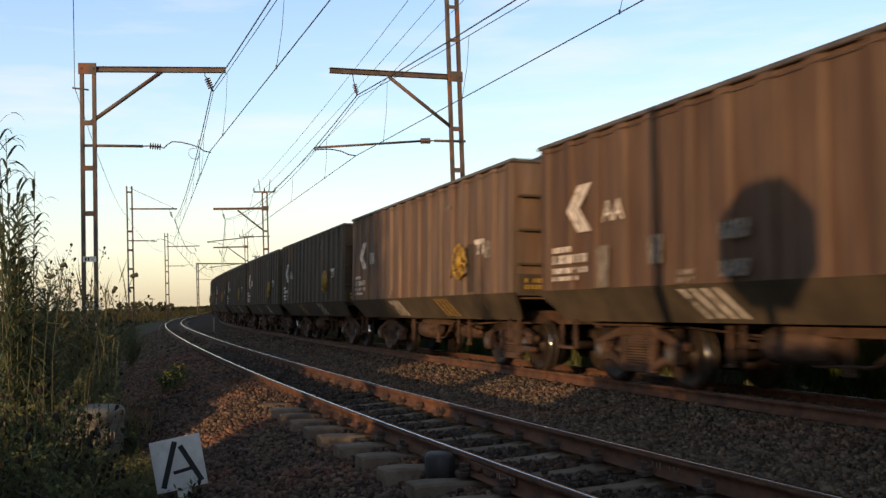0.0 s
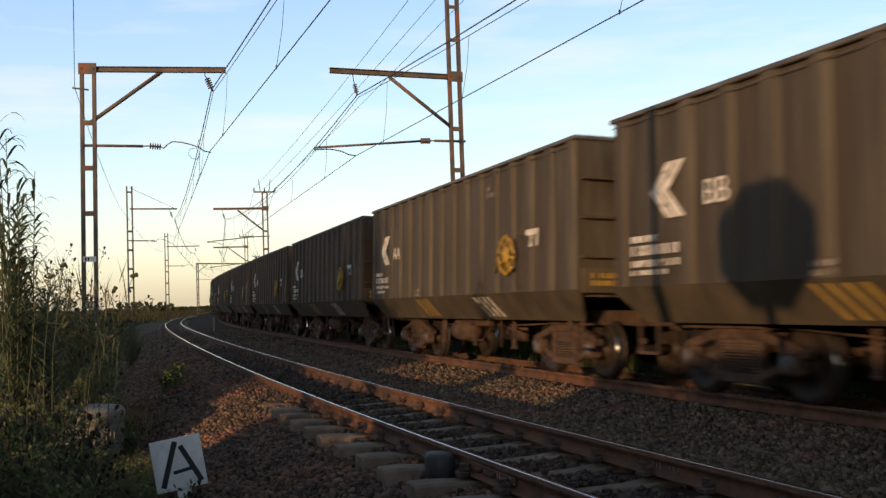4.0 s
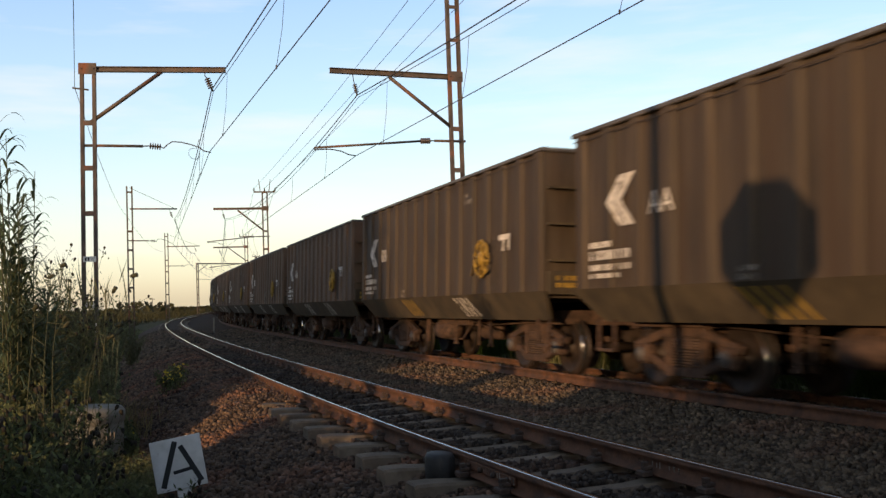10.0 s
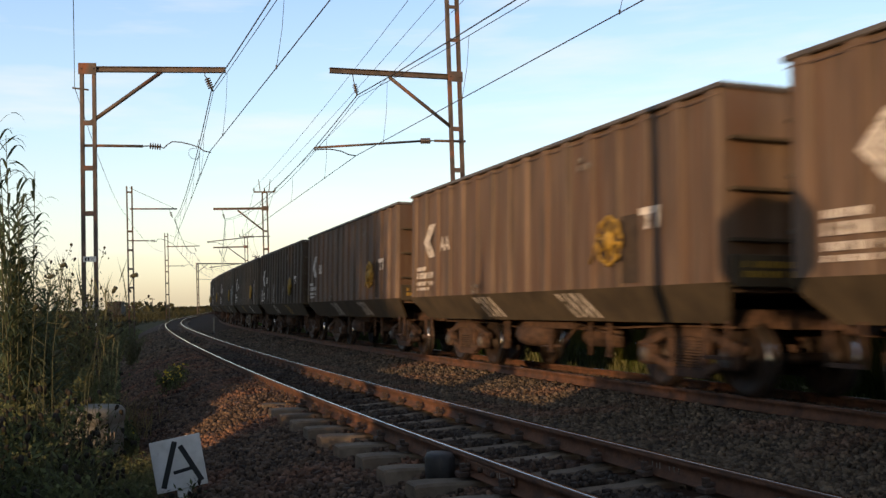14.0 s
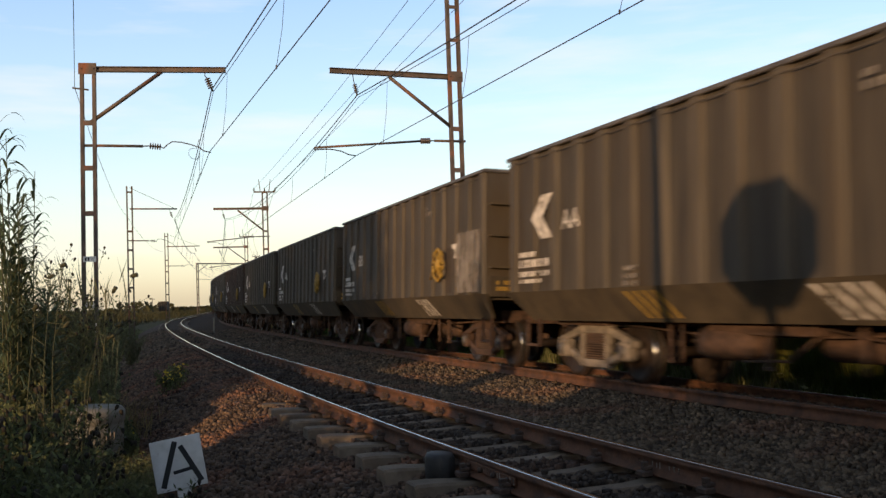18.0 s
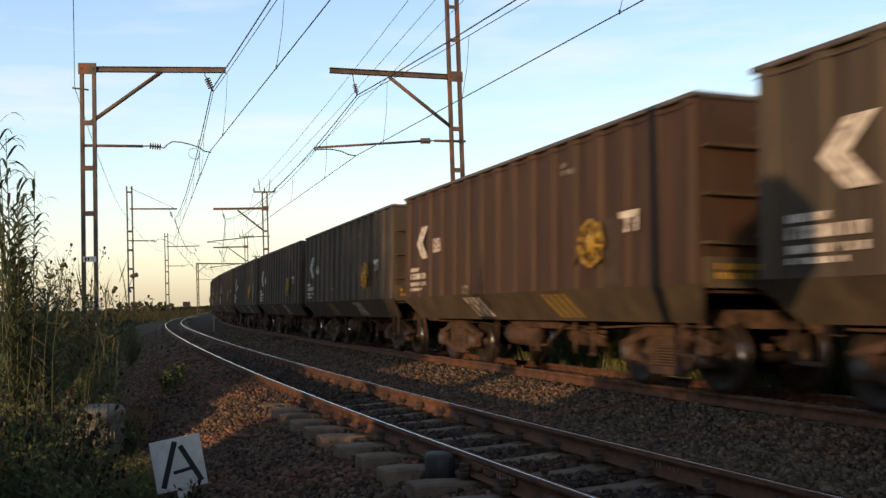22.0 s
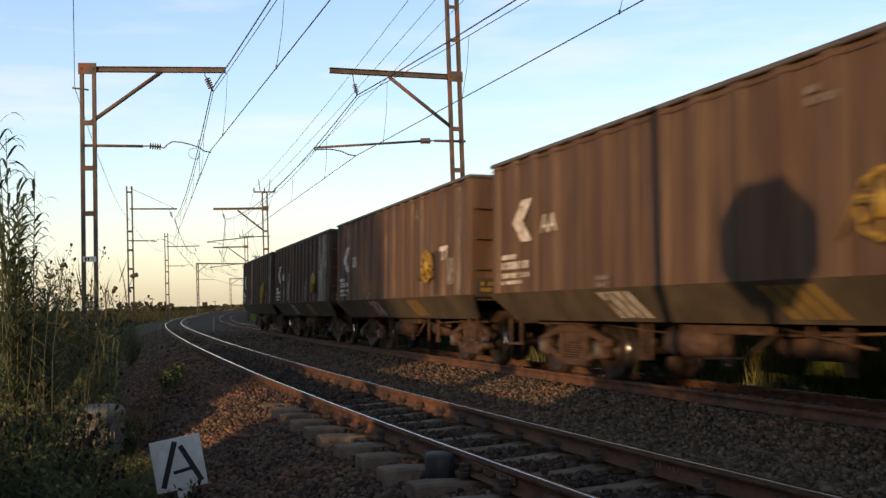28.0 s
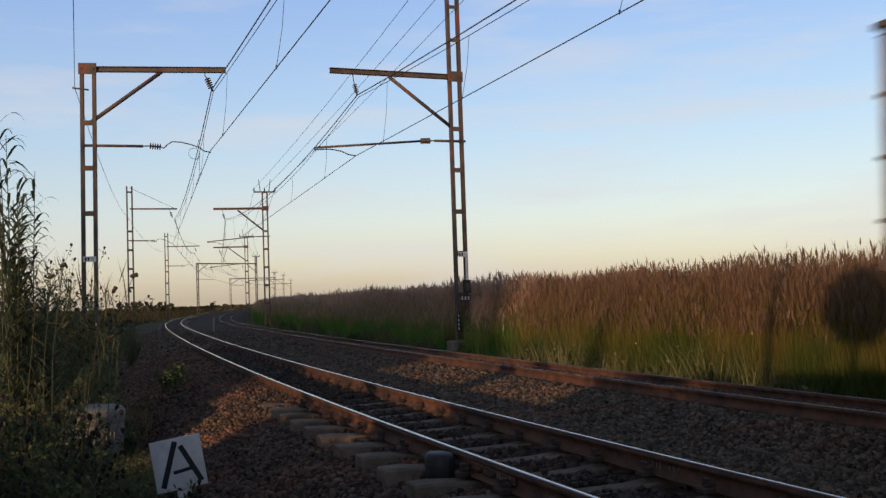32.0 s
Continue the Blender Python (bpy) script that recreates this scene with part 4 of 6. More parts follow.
def wagon(kind, letters, white_first):
    w = new("coal_wagon")
    half = BODY / 2
    side, end, floor = WALLS[kind]
    flank = {sgn: part("side_wall", side, w, "", Matrix.Translation((0, sgn * (HALF - 0.01), 0))) for sgn in (-1, 1)}
    ends = {e: part("end_wall", end, w, "", Matrix.Translation((e * (half - 0.01), 0, 0))) for e in (-1, 1)}
    part("floor", floor, w)
    part("top_rim", RIM, w)
    part("coal", COAL, w, "heap of black coal")
    for sgn in (-1, 1):
        part("sill", SILLS[sgn], w, "grimy sloping lower flank")
    part("top_chord", CHORDS[kind], flank[-1])
    part("top_chord", CHORDS[kind], flank[1], "", Euler((0, 0, math.pi)).to_matrix().to_4x4())
    for k in range(N_RIB):
        x = -half + 0.16 + (BODY - 0.32) * k / (N_RIB - 1)
        part("rib", RIBS[kind], flank[-1], "", Matrix.Translation((x, -0.01, 0)))
        part("rib", RIBS[kind], flank[1], "", Matrix.Translation((x, 0.01, 0)) @ Euler((0, 0, math.pi)).to_matrix().to_4x4())
    for e in (-1, 1):
        for z in (1.75, 2.3, 2.85):
            part("end_beam", CROSS, ends[e], "", Matrix.Translation((e * 0.06, 0, z)))
        part("coupler", COUPLER, w, "", Matrix.Translation((e * half, 0, 0)) @ Euler((0, 0, 0 if e < 0 else math.pi)).to_matrix().to_4x4())
        part("step", FOOTSTEP, w, "", Matrix.Translation((e * (half - 0.45), -HALF + 0.2, 0)))
    part("end_plate", ENDPLATE, w, "", Matrix.Translation((half + 0.1, 0, 0)))
    for q in UNDER:
        part(q.name.split(".")[0], q, w)
    for q in PIPES:
        part("brake_pipe", q, w)
    part("brake_cylinder", CYL, w, "", Matrix.Translation((-0.6, -0.8, 0.62)))
    # markings on the flank
    y = -HALF - 0.059
    u = lambda q: q - half
    part("chevron", CHEVRON, w, "white painted double chevron", Matrix.Translation((u(0.90), y, 2.4)))
    part("marking_letters", LETTERS[letters], w, "white painted letters", Matrix.Translation((u(2.16), y, 2.28)))
    tagged(part("code_block", CODE, w, "", Matrix.Translation((u(0.46), y, 1.90))), "worn white lettering", kind="stuff")
    tagged(part("label_block", LABEL, w, "", Matrix.Translation((u(3.6), y, 1.46))), "small white label", kind="stuff")
    tagged(part("roof_code", STICK, w, "", Matrix.Translation((u(7.7), y, 3.11))), "small worn white lettering", kind="stuff")
    tagged(part("end_code", ENDCODE, w, "", Matrix.Translation((half + 0.125, -1.3, 1.52)) @ Euler((0, 0, math.pi / 2)).to_matrix().to_4x4()), "yellow lettering on the end beam", kind="stuff")
    part("emblem", EMBLEM, w, "white angular emblem", Matrix.Translation((u(9.34), y, 2.25)))
    part("white_stripes", STRIPE_W, w, "slanting white stripes", Matrix.Translation((u(3.55 if white_first else 6.9), 0, 0)))
    part("yellow_stripes", STRIPE_Y, w, "slanting yellow stripes", Matrix.Translation((u(6.9 if white_first else 3.5), 0, 0)))
    part("brake_recess", RECESS_SHADE, w, "", Matrix.Translation((u(8.8), -HALF - 0.003, 0)))
    hw = part("handwheel", HANDWHEEL, w, "yellow spoked brake handwheel", Matrix.Translation((u(8.69), y - 0.06, 1.89)))
    part("hub", HUB, hw)
    for k in range(4):
        part("spoke", SPOKE, hw, "", Euler((0, math.pi * k / 4 + 0.2, 0)).to_matrix().to_4x4())
    part("brake_chain", CHAIN, w, "", Matrix.Translation((u(8.2), y, 0)))
    for x in (-1.7, 0.15, 2.05):
        part("hanger", HANGER, w, "", Matrix.Translation((x, -0.92, 0)))
    part("brake_lever", LEVER, w, "", Matrix.Translation((0.9, -0.86, 0)))
    part("air_tank", TANK, w, "", Matrix.Translation((1.1, -0.45, 0.62)))
    for e in (-1, 1):
        g = part("bogie", UNDER_BOGIE, w, "", Matrix.Translation((e * 3.85, 0, 0)))
        for sgn in (-1, 1):
            part("side_frame", SIDEFRAME, g, "", Matrix.Translation((0, sgn * 0.80, 0)))
            part("spring_nest", SPRINGS, g, "", Matrix.Translation((0, sgn * 0.80, 0)))
    for e in (-1, 1):
        for a in (-0.9, 0.9):
            ws = part("wheelset", AXLE, w, "", Matrix.Translation((e * 3.85 + a, 0, 0.43)))
            for sgn in (-1, 1):
                q = Matrix.Translation((0, sgn * 0.585, 0)) @ Euler((0, 0, 0 if sgn < 0 else math.pi)).to_matrix().to_4x4()
                part("wheel", WHEEL, ws, "", q)
                part("tread", TREAD, ws, "polished wheel tread", q)
                part("bearing_cap", BEARING, ws, "", Matrix.Translation((0, sgn * 0.90, 0)) @ Euler((0, 0, 0 if sgn < 0 else math.pi)).to_matrix().to_4x4())
    return w


UNDER_BOGIE = boxes("bolster", [(-0.22, 0.22, -0.85, 0.85, 0.52, 0.76), (-1.0, 1.0, -0.05, 0.05, 0.5, 0.6)], M_BOGIE, 0.02)
RUST = {0, 1, 2, 3, 4, 8, 13, 14, 15, 16, 17, 26, 27, 28}
AA = {28, 27, 25, 23, 21, 19, 17, 15, 12, 10, 7, 5, 3, 1}
TAN, BROWN, UMBER = {26, 14, 15, 16, 17}, {21, 20}, {13, 18, 19, 22}
BB_LABEL = {"maroon": "dark maroon-brown open coal wagon with white chevron and yellow handwheel, moving", "umber": "dull umber-brown open coal wagon with white chevron and yellow handwheel, moving", "tan": "faded tan-brown open coal wagon with white chevron and yellow handwheel, moving", "brown": "dark brown open coal wagon with white chevron and yellow handwheel, moving", "rust": "red-brown open coal wagon with white chevron and yellow handwheel, moving", "khaki": "dusty grey-brown open coal wagon with white chevron and yellow handwheel, moving"}
WAGONS = []
_first = {}
for k in range(29):
    key = ("maroon" if k in (0, 1, 8) else "umber" if k in UMBER else "tan" if k in TAN else "brown" if k in BROWN else "rust" if k in RUST else "khaki", "AA" if k in AA and k not in (26, 28) else "BB", k in RUST)
    if key not in _first:
        w = _first[key] = wagon(*key)
    else:
        w = copy_thing(_first[key], Matrix())
    tagged(w, BB_LABEL[key[0]], "railway wagon", "wagons of the coal train")
    WAGONS.append(w)
for o in [q for q in WAGONS[0].children if q.name.split(".")[0] in ("white_stripes", "yellow_stripes", "marking_letters", "emblem")]:
    bpy.data.objects.remove(o)
for x, wd in ((7.35, 0.5), (8.15, 0.35), (9.35, 0.3)):
    part("faded_panel", OLIVE_PANEL, WAGONS[0], "faded olive yellow panel", Matrix.Translation((x - BODY / 2, -HALF - 0.059, 0)) @ Matrix.Diagonal((wd, 1, 1, 1)))
for k, xs in ((0, (0.25, 4.05, 10.6)), (1, (4.3, 8.0)), (2, (10.2, 1.3))):
    for x in xs:
        part("pale_panel", PANEL, WAGONS[k], "faded whitish panel between ribs", Matrix.Translation((x - BODY / 2, -HALF - (0.059 if k == 0 else 0.002), 0)))
# the second stripes are white on a few wagons, and some loads stand above the rim
for k in (14, 15, 16, 17):
    for o in WAGONS[k].children:
        if o.name.startswith("yellow_stripes"):
            o.data = STRIPE_W
            tagged(o, "slanting white stripes")
for k in (1, 17, 22, 26, 27):
    for o in WAGONS[k].children:
        if o.name.startswith("coal"):
            o.data = COAL_HIGH
# worn whitish smears that only some wagons carry
SMEAR = boxes("pale_smear", [(0, 1, -0.004, 0, 0, 1)], M_PALE)
for k, rows in ((27, ((1.75, 1.3, 0.3, 0.55), (3.0, 1.55, 0.3, 0.35), (4.4, 1.75, 0.5, 0.2), (4.4, 1.35, 0.5, 0.18))), (26, ((0.55, 1.5, 0.3, 0.35), (9.8, 1.9, 0.3, 0.3))),
                (13, ((0.5, 1.5, 0.7, 0.5), (2.3, 1.5, 0.4, 0.5), (4.0, 1.35, 0.5, 0.8), (6.6, 1.5, 0.3, 0.5))), (16, ((1.6, 1.35, 0.3, 0.7), (5.9, 1.35, 0.3, 0.5))),
                (12, ((3.6, 1.5, 0.3, 0.06), (9.4, 1.33, 0.6, 1.1))), (1, ((3.2, 1.4, 0.6, 1.0), (2.2, 1.4, 0.4, 0.5), (9.35, 1.32, 1.25, 2.0), (6.9, 1.35, 0.25, 0.7))), (3, ((9.9, 1.6, 0.5, 0.3),)), (2, ((9.8, 1.5, 0.4, 0.5),)),
                (5, ((9.4, 1.33, 0.6, 1.15),)), (11, ((9.6, 1.33, 1.2, 1.1),)), (20, ((9.4, 1.33, 0.6, 1.1),)), (7, ((4.2, 1.62, 0.6, 0.06),)), (21, ((10.6, 1.4, 0.3, 0.7),))):
    for x, z, wd, ht in rows:
        part("pale_smear", SMEAR, WAGONS[k], "faded whitish smear", Matrix.Translation((x - BODY / 2, -HALF - 0.058, z)) @ Matrix.Diagonal((wd, 1, ht, 1)))
part("front_code", FRONTCODE, WAGONS[21], "faded pale lettering", Matrix.Translation((10.55 - BODY / 2, -HALF - 0.059, 2.0)))
# one bogie is coated with pale dust
PALE_FRAME = SIDEFRAME.copy()
PALE_FRAME.materials[0] = material("pale_dusty_casting", (0.07, 0.06, 0.048), (0.24, 0.205, 0.17), 0.9, scale=7, bump=0.3)
for g in WAGONS[12].children:
    if g.name.startswith("bogie") and g.matrix_basis.translation.x < 0:
        for c in g.children:
            if c.name.startswith("side_frame"):
                c.data = PALE_FRAME
part("ladder", LADDER, WAGONS[0], "short yellow ladder", Matrix.Translation((7.6 - BODY / 2, -HALF - 0.08, 0)))


# ---- a lorry on the road beyond the line ----
ROAD_A, ROAD_V = Vector((-62.3, 190.0)), Vector((-4.75, 24.0))
M_LORRY = material("dusty_lorry_paint", (0.009, 0.009, 0.010), (0.022, 0.021, 0.021), 0.75, scale=1.5, bump=0.1, stretch=(1, 1, 0.5))
M_TYRE = material("tyre_rubber", (0.010, 0.010, 0.010), (0.025, 0.024, 0.023), 0.9, scale=9, bump=0.3)


def build_lorry():
    """A box lorry facing +y, its wheels on z = 0."""
    w = tagged(new("box_lorry"), "dark dusty box lorry driving away on a far road", "lorry")
    part("cargo_box", boxes("cargo_box", [(-1.2, 1.2, -3.4, 1.9, 1.05, 3.45)], M_LORRY, 0.05), w, "tall dark cargo box")
    part("roof_edge", boxes("roof_edge", [(-1.24, 1.24, -3.44, 1.94, 3.452, 3.53)], M_RIM, 0.02), w)
    for x in (-0.6, 0.6):
        d = part("rear_door", boxes("rear_door", [(x - 0.56, x + 0.56, -3.45, -3.402, 1.12, 3.38)], M_LORRY, 0.01), w)
        part("lock_rod", tube("lock_rod", [(x * 0.55, -3.48, 1.2), (x * 0.55, -3.48, 3.3)], 0.025, M_RIM, 6), d)
    part("cab", boxes("cab", [(-1.15, 1.15, 2.05, 3.9, 0.75, 2.75)], M_LORRY, 0.12), w)
    part("windscreen", boxes("windscreen", [(-1.0, 1.0, 3.88, 3.92, 1.7, 2.5)], M_BLACK, 0.01), w)
    part("chassis", boxes("chassis", [(-0.45, 0.45, -3.3, 3.4, 0.72, 1.04)], M_BOGIE, 0.02), w)
    part("rear_bumper", boxes("rear_bumper", [(-1.15, 1.15, -3.42, -3.3, 0.55, 0.7)], M_RIM, 0.02), w)
    for x in (-1.0, 1.0):
        for y in (-2.2, -1.05, 2.9):
            part("wheel", lathe("wheel", [(0.12, -0.13), (0.42, -0.14), (0.5, -0.1), (0.5, 0.1), (0.42, 0.14), (0.12, 0.13)], M_TYRE, 18, "X"), w, "", Matrix.Translation((x, y, 0.5)))
        part("tail_lamp", boxes("tail_lamp", [(x - 0.1, x + 0.1, -3.44, -3.425, 0.58, 0.67)], M_RIM), w)
    return w


LORRY = build_lorry()


def lorry_pose(t):
    """It stands beside the road at first, then drives off along it."""
    p = ROAD_A + ROAD_V * (t - 14.5) if t > 11.4 else Vector((-50.0, 98.0))
    s, o = track_coords(np.array([p.x]), np.array([p.y]))
    z = float(terrain(p.x, p.y, ground_z(s, o)[0] + grade(s)[0]))
    return Matrix.Translation((p.x, p.y, z)) @ Euler((0, 0, math.atan2(-ROAD_V.x, ROAD_V.y))).to_matrix().to_4x4()


def rail_pose(s):
    """The pose of a wagon whose middle stands at s on the second track, facing its way of travel."""
    a, b = tp(s - 3.85, D2, DZ2), tp(s + 3.85, D2, DZ2)
    x = (a - b).normalized()
    y = Vector((0, 0, 1)).cross(x).normalized()
    z = x.cross(y)
    m = Matrix((x, y, z)).transposed().to_4x4()
    return Matrix.Translation((a + b) / 2) @ m @ Euler((-math.atan(CANT2), 0, 0)).to_matrix().to_4x4()


def motions():
    """Every wagon runs along the second track; wheels turn while they are near. The lorry drives away."""
    walk(LORRY, [(t, lorry_pose(t)) for t in (0.0, 5.0, 10.0, 11.0, 12.0, 12.5, 13.0, 14.0, 15.0, 16.0, 17.0, 18.0, 19.0, 20.0, 22.0, 24.0, 26.0, 28.0, 30.0, 32.0)])
    for k, w in enumerate(WAGONS):
        mid = lambda t: tail_s(t) - k * PITCH - BODY / 2
        walk(w, [(t, rail_pose(mid(t))) for t in range(33)])
        wheels = [o for o in w.children if o.name.startswith("wheelset")]
        near = [t for t in np.arange(0, 32.01, 0.0667) if -12 < mid(t) < 30]
        turn = lambda t: (tail_s(0) - tail_s(t)) / 0.43
        for ws in wheels:
            at = ws.matrix_basis.translation.copy()
            rows = [(t, Matrix.Translation(at) @ Euler((0, turn(t) % (2 * math.pi), 0)).to_matrix().to_4x4()) for t in near]
            if not rows:
                continue
            if near[0] > 0.05:
                rows.insert(0, (0.0, rows[0][1]))
            if near[-1] < 31.95:
                rows.append((32.0, rows[-1][1]))
            walk(ws, rows)

# ---- sleepers, fastenings and loose ballast ----
SLEEPER_S, SLEEPER_PITCH = 10.57, 0.737


def sleeper_mesh():
    """A prestressed concrete sleeper, waisted in the middle."""
    bm = bmesh.new()
    prof = [(-1.09, 0.118, -0.012), (-1.075, 0.12, 0.0), (-0.95, 0.12, 0.0), (-0.3, 0.10, -0.045), (0.3, 0.10, -0.045), (0.95, 0.12, 0.0), (1.075, 0.12, 0.0), (1.09, 0.118, -0.012)]
    rings = []
    for x, w, z in prof:
        rings.append([bm.verts.new(q) for q in ((x, -w - 0.025, -0.2), (x, -w, z - 0.02), (x, -w + 0.02, z), (x, w - 0.02, z), (x, w, z - 0.02), (x, w + 0.025, -0.2))])
    for a, b in zip(rings, rings[1:]):
        for i in range(5):
            bm.faces.new((a[i], b[i], b[i + 1], a[i + 1]))
    bm.faces.new(rings[0])
    bm.faces.new(rings[-1][::-1])
    bmesh.ops.recalc_face_normals(bm, faces=bm.faces[:])
    return bm_mesh("sleeper", bm, M_CONCRETE)


def clip_mesh():
    bm = bmesh.new()
    for sgn in (-1, 1):
        box(bm, *sorted((sgn * 0.07, sgn * 0.15)), -0.06, 0.06, -0.155, -0.115, 0.008)
        box(bm, *sorted((sgn * 0.05, sgn * 0.12)), -0.035, 0.035, -0.115, -0.085, 0.008)
        box(bm, *sorted((sgn * 0.085, sgn * 0.125)), -0.02, 0.02, -0.085, -0.055)
    return bm_mesh("rail_clip", bm, M_CLIP)


SLEEPER, CLIP = sleeper_mesh(), clip_mesh()
_rnd = random.Random(11)
for tr, mid, z, cant, n0, n1 in ((track_near, 0.0, 0.0, CANT1, -50, 120),):
    for k in range(n0, n1):
        s = SLEEPER_S + SLEEPER_PITCH * k
        part("sleeper", SLEEPER, tr, "", tframe(s, mid + _rnd.uniform(-0.015, 0.015), z - 0.158, cant) @ pose(0, 0, 0, 0, 0, _rnd.uniform(-0.8, 0.8)))
        if -16 <= k < 26:
            for side in (-0.5675, 0.5675):
                part("rail_clip", CLIP, tr, "", tframe(s, mid + side, z - cant * side, cant))


def joint(s, side, label):
    """A bolted fishplate on the rail's web."""
    fp = part("fishplate", boxes("fishplate", [(-0.036, -0.012, -0.45, 0.45, -0.115, -0.05)], M_RAIL, 0.006), track_near, label, tframe(s, side))
    for y in (-0.35, -0.12, 0.12, 0.35):
        part("bolt", lathe("bolt", [(0.005, -0.02), (0.02, -0.018), (0.02, 0.01)], M_CLIP, 6, "X"), fp, "", Matrix.Translation((-0.045, y, -0.085)))


joint(3.6, -0.5675, "rusty bolted rail joint plate")
_cb = [(-0.012, -0.010, y, y + 0.012, -0.105 + 0.006 * (i % 3), -0.065 + 0.008 * (i % 2)) for i, y in enumerate((-0.30, -0.24, -0.18, -0.06, -0.02, 0.04, 0.1, 0.16, 0.22))]
part("chalk_mark", boxes("chalk_mark", _cb, M_PALE), track_near, "faint white chalk strokes on the rail", tframe(3.2, 0.5675))
part("chalk_mark", boxes("chalk_mark", _cb, M_PALE), track_near, "faint white chalk strokes on the rail", tframe(3.45, -0.5675 - 0.026))

# a black rubber-cased detector clamped outside the near rail
M_RUBBER = material("black_rubber", (0.012, 0.012, 0.013), (0.035, 0.033, 0.032), 0.6, scale=9, bump=0.15)
sensor = tagged(new("wheel_detector"), "black rounded wheel detector fixed beside the near rail", "track sensor")
sensor.matrix_world = tframe(4.3, -0.72, -0.15) @ Matrix.Diagonal((0.64, 1, 1, 1))
part("housing", lathe("housing", [(0.14, -0.10), (0.17, -0.09), (0.175, 0.0), (0.17, 0.09), (0.15, 0.12), (0.02, 0.125)], M_RUBBER, 24), sensor)
part("bracket", boxes("bracket", [(0.1, 0.26, -0.05, 0.05, -0.03, 0.0)], M_CLIP, 0.005), sensor)


M_OILED = material("oil_stained_stone", (0.022, 0.016, 0.012), (0.062, 0.046, 0.034), 0.85, scale=5, bump=0.4, bump_scale=40, vary=0.68, island=True, spots=(0.06, 0.036, 0.025), spot_scale=0.7, spot_at=0.5)


def stones(name, s0, s1, o0, o1, n, r0, r1, seed, mat=M_STONE):
    """Loose ballast: n angular stones on the bed."""
    rg = np.random.RandomState(seed)
    s, o = rg.uniform(s0, s1, n), rg.uniform(o0, o1, n)
    k = np.round((s - SLEEPER_S) / SLEEPER_PITCH)
    on = abs(s - SLEEPER_S - k * SLEEPER_PITCH) < 0.15
    clear = np.ones(n, bool)
    for mid, top in ((0.0, 0.0), (D2, DZ2)):
        clear &= ~((abs(o - mid) < 1.1) & (mid < 1) & on & (rg.rand(n) < 0.93))
        for side in (-0.5675, 0.5675):
            clear &= abs(o - mid - side) > 0.10
    s, o = s[clear], o[clear]
    n = len(s)
    r = rg.uniform(r0, r1, n) * rg.choice([0.7, 1.0, 1.0, 1.25], n)
    base = np.array([(x, y, z) for x in (-1, 1) for y in (-1, 1) for z in (-1, 1)], float) * 0.62
    v = base[None] * rg.uniform(0.55, 1.35, (n, 8, 3)) * r[:, None, None] * rg.uniform(0.75, 1.25, (n, 1, 3))
    a, b = rg.uniform(0, 6.283, n), rg.uniform(-0.7, 0.7, n)
    ca, sa, cb, sb = np.cos(a)[:, None], np.sin(a)[:, None], np.cos(b)[:, None], np.sin(b)[:, None]
    x, y, z = v[..., 0], v[..., 1], v[..., 2]
    y, z = y * cb - z * sb, y * sb + z * cb
    x, y = x * ca - y * sa, x * sa + y * ca
    p = tps(s, o, bed_z(o, s) + 0.25 * r + rg.uniform(-0.012, 0.022, n))
    w = np.stack([x, y, z], -1) + p[:, None, :]
    q = np.array([(0, 1, 3, 2), (4, 6, 7, 5), (0, 4, 5, 1), (2, 3, 7, 6), (0, 2, 6, 4), (1, 5, 7, 3)])
    f = (np.arange(n) * 8)[:, None, None] + q[None]
    return tagged(new(name, fast_mesh(name, w.reshape(-1, 3), f.reshape(-1, 4), mat)), "loose angular brown and grey ballast stones", "gravel", kind="stuff")


M_REDSTONE = material("rust_stained_stone", (0.040, 0.026, 0.018), (0.118, 0.080, 0.055), 0.9, scale=5, bump=0.4, bump_scale=40, vary=0.68, island=True, spots=(0.125, 0.062, 0.039), spot_scale=0.8, spot_at=0.48)
stones("ballast_stones", -14, 0.5, -3.0, 6.9, 20000, 0.03, 0.045, 7)
stones("ballast_stones", 0.5, 14, 0.56, 6.9, 60000, 0.018, 0.036, 1)
stones("rust_stained_stones", 0.5, 14, -3.0, -0.56, 24000, 0.018, 0.036, 5, M_REDSTONE)
stones("rust_stained_stones", 14, 30, -3.0, -0.56, 12000, 0.024, 0.042, 6, M_REDSTONE)
stones("oily_ballast_stones", 0.5, 30, -0.56, 0.56, 22000, 0.019, 0.036, 4, M_OILED)
stones("ballast_stones", 14, 30, 0.56, 6.9, 30000, 0.024, 0.042, 2)
stones("ballast_stones", 30, 60, -3.0, 6.9, 18000, 0.042, 0.062, 3)

# ---- small things beside the line ----
sign = tagged(new("letter_sign"), "small tilted white board with a black letter A on a post", "sign")
SIGN_AT = Vector((-2.66, 9.62, -0.38))
sign.matrix_world = Matrix.Translation(SIGN_AT) @ Euler((radians(-6), radians(-9), radians(12))).to_matrix().to_4x4()
part("board", boxes("board", [(-0.243, 0.243, -0.008, 0.012, -0.25, 0.25)], M_PLATE, 0.003), sign, "chipped white enamel square")
for a, b, w in (((-0.002, 0.215), (-0.175, -0.208), 0.052), ((0.041, 0.164), (0.193, -0.207), 0.05), ((-0.06, -0.083), (0.14, -0.066), 0.034)):
    d = Vector((b[0] - a[0], 0, b[1] - a[1]))
    part("stencil_stroke", boxes("stencil_stroke", [(0, d.length, -0.0115, -0.0085, -w / 2, w / 2)], M_BLACK), sign, "black painted stroke of a stencilled letter A",
         Matrix.Translation((a[0], 0, a[1])) @ Euler((0, -math.atan2(d.z, d.x), 0)).to_matrix().to_4x4())
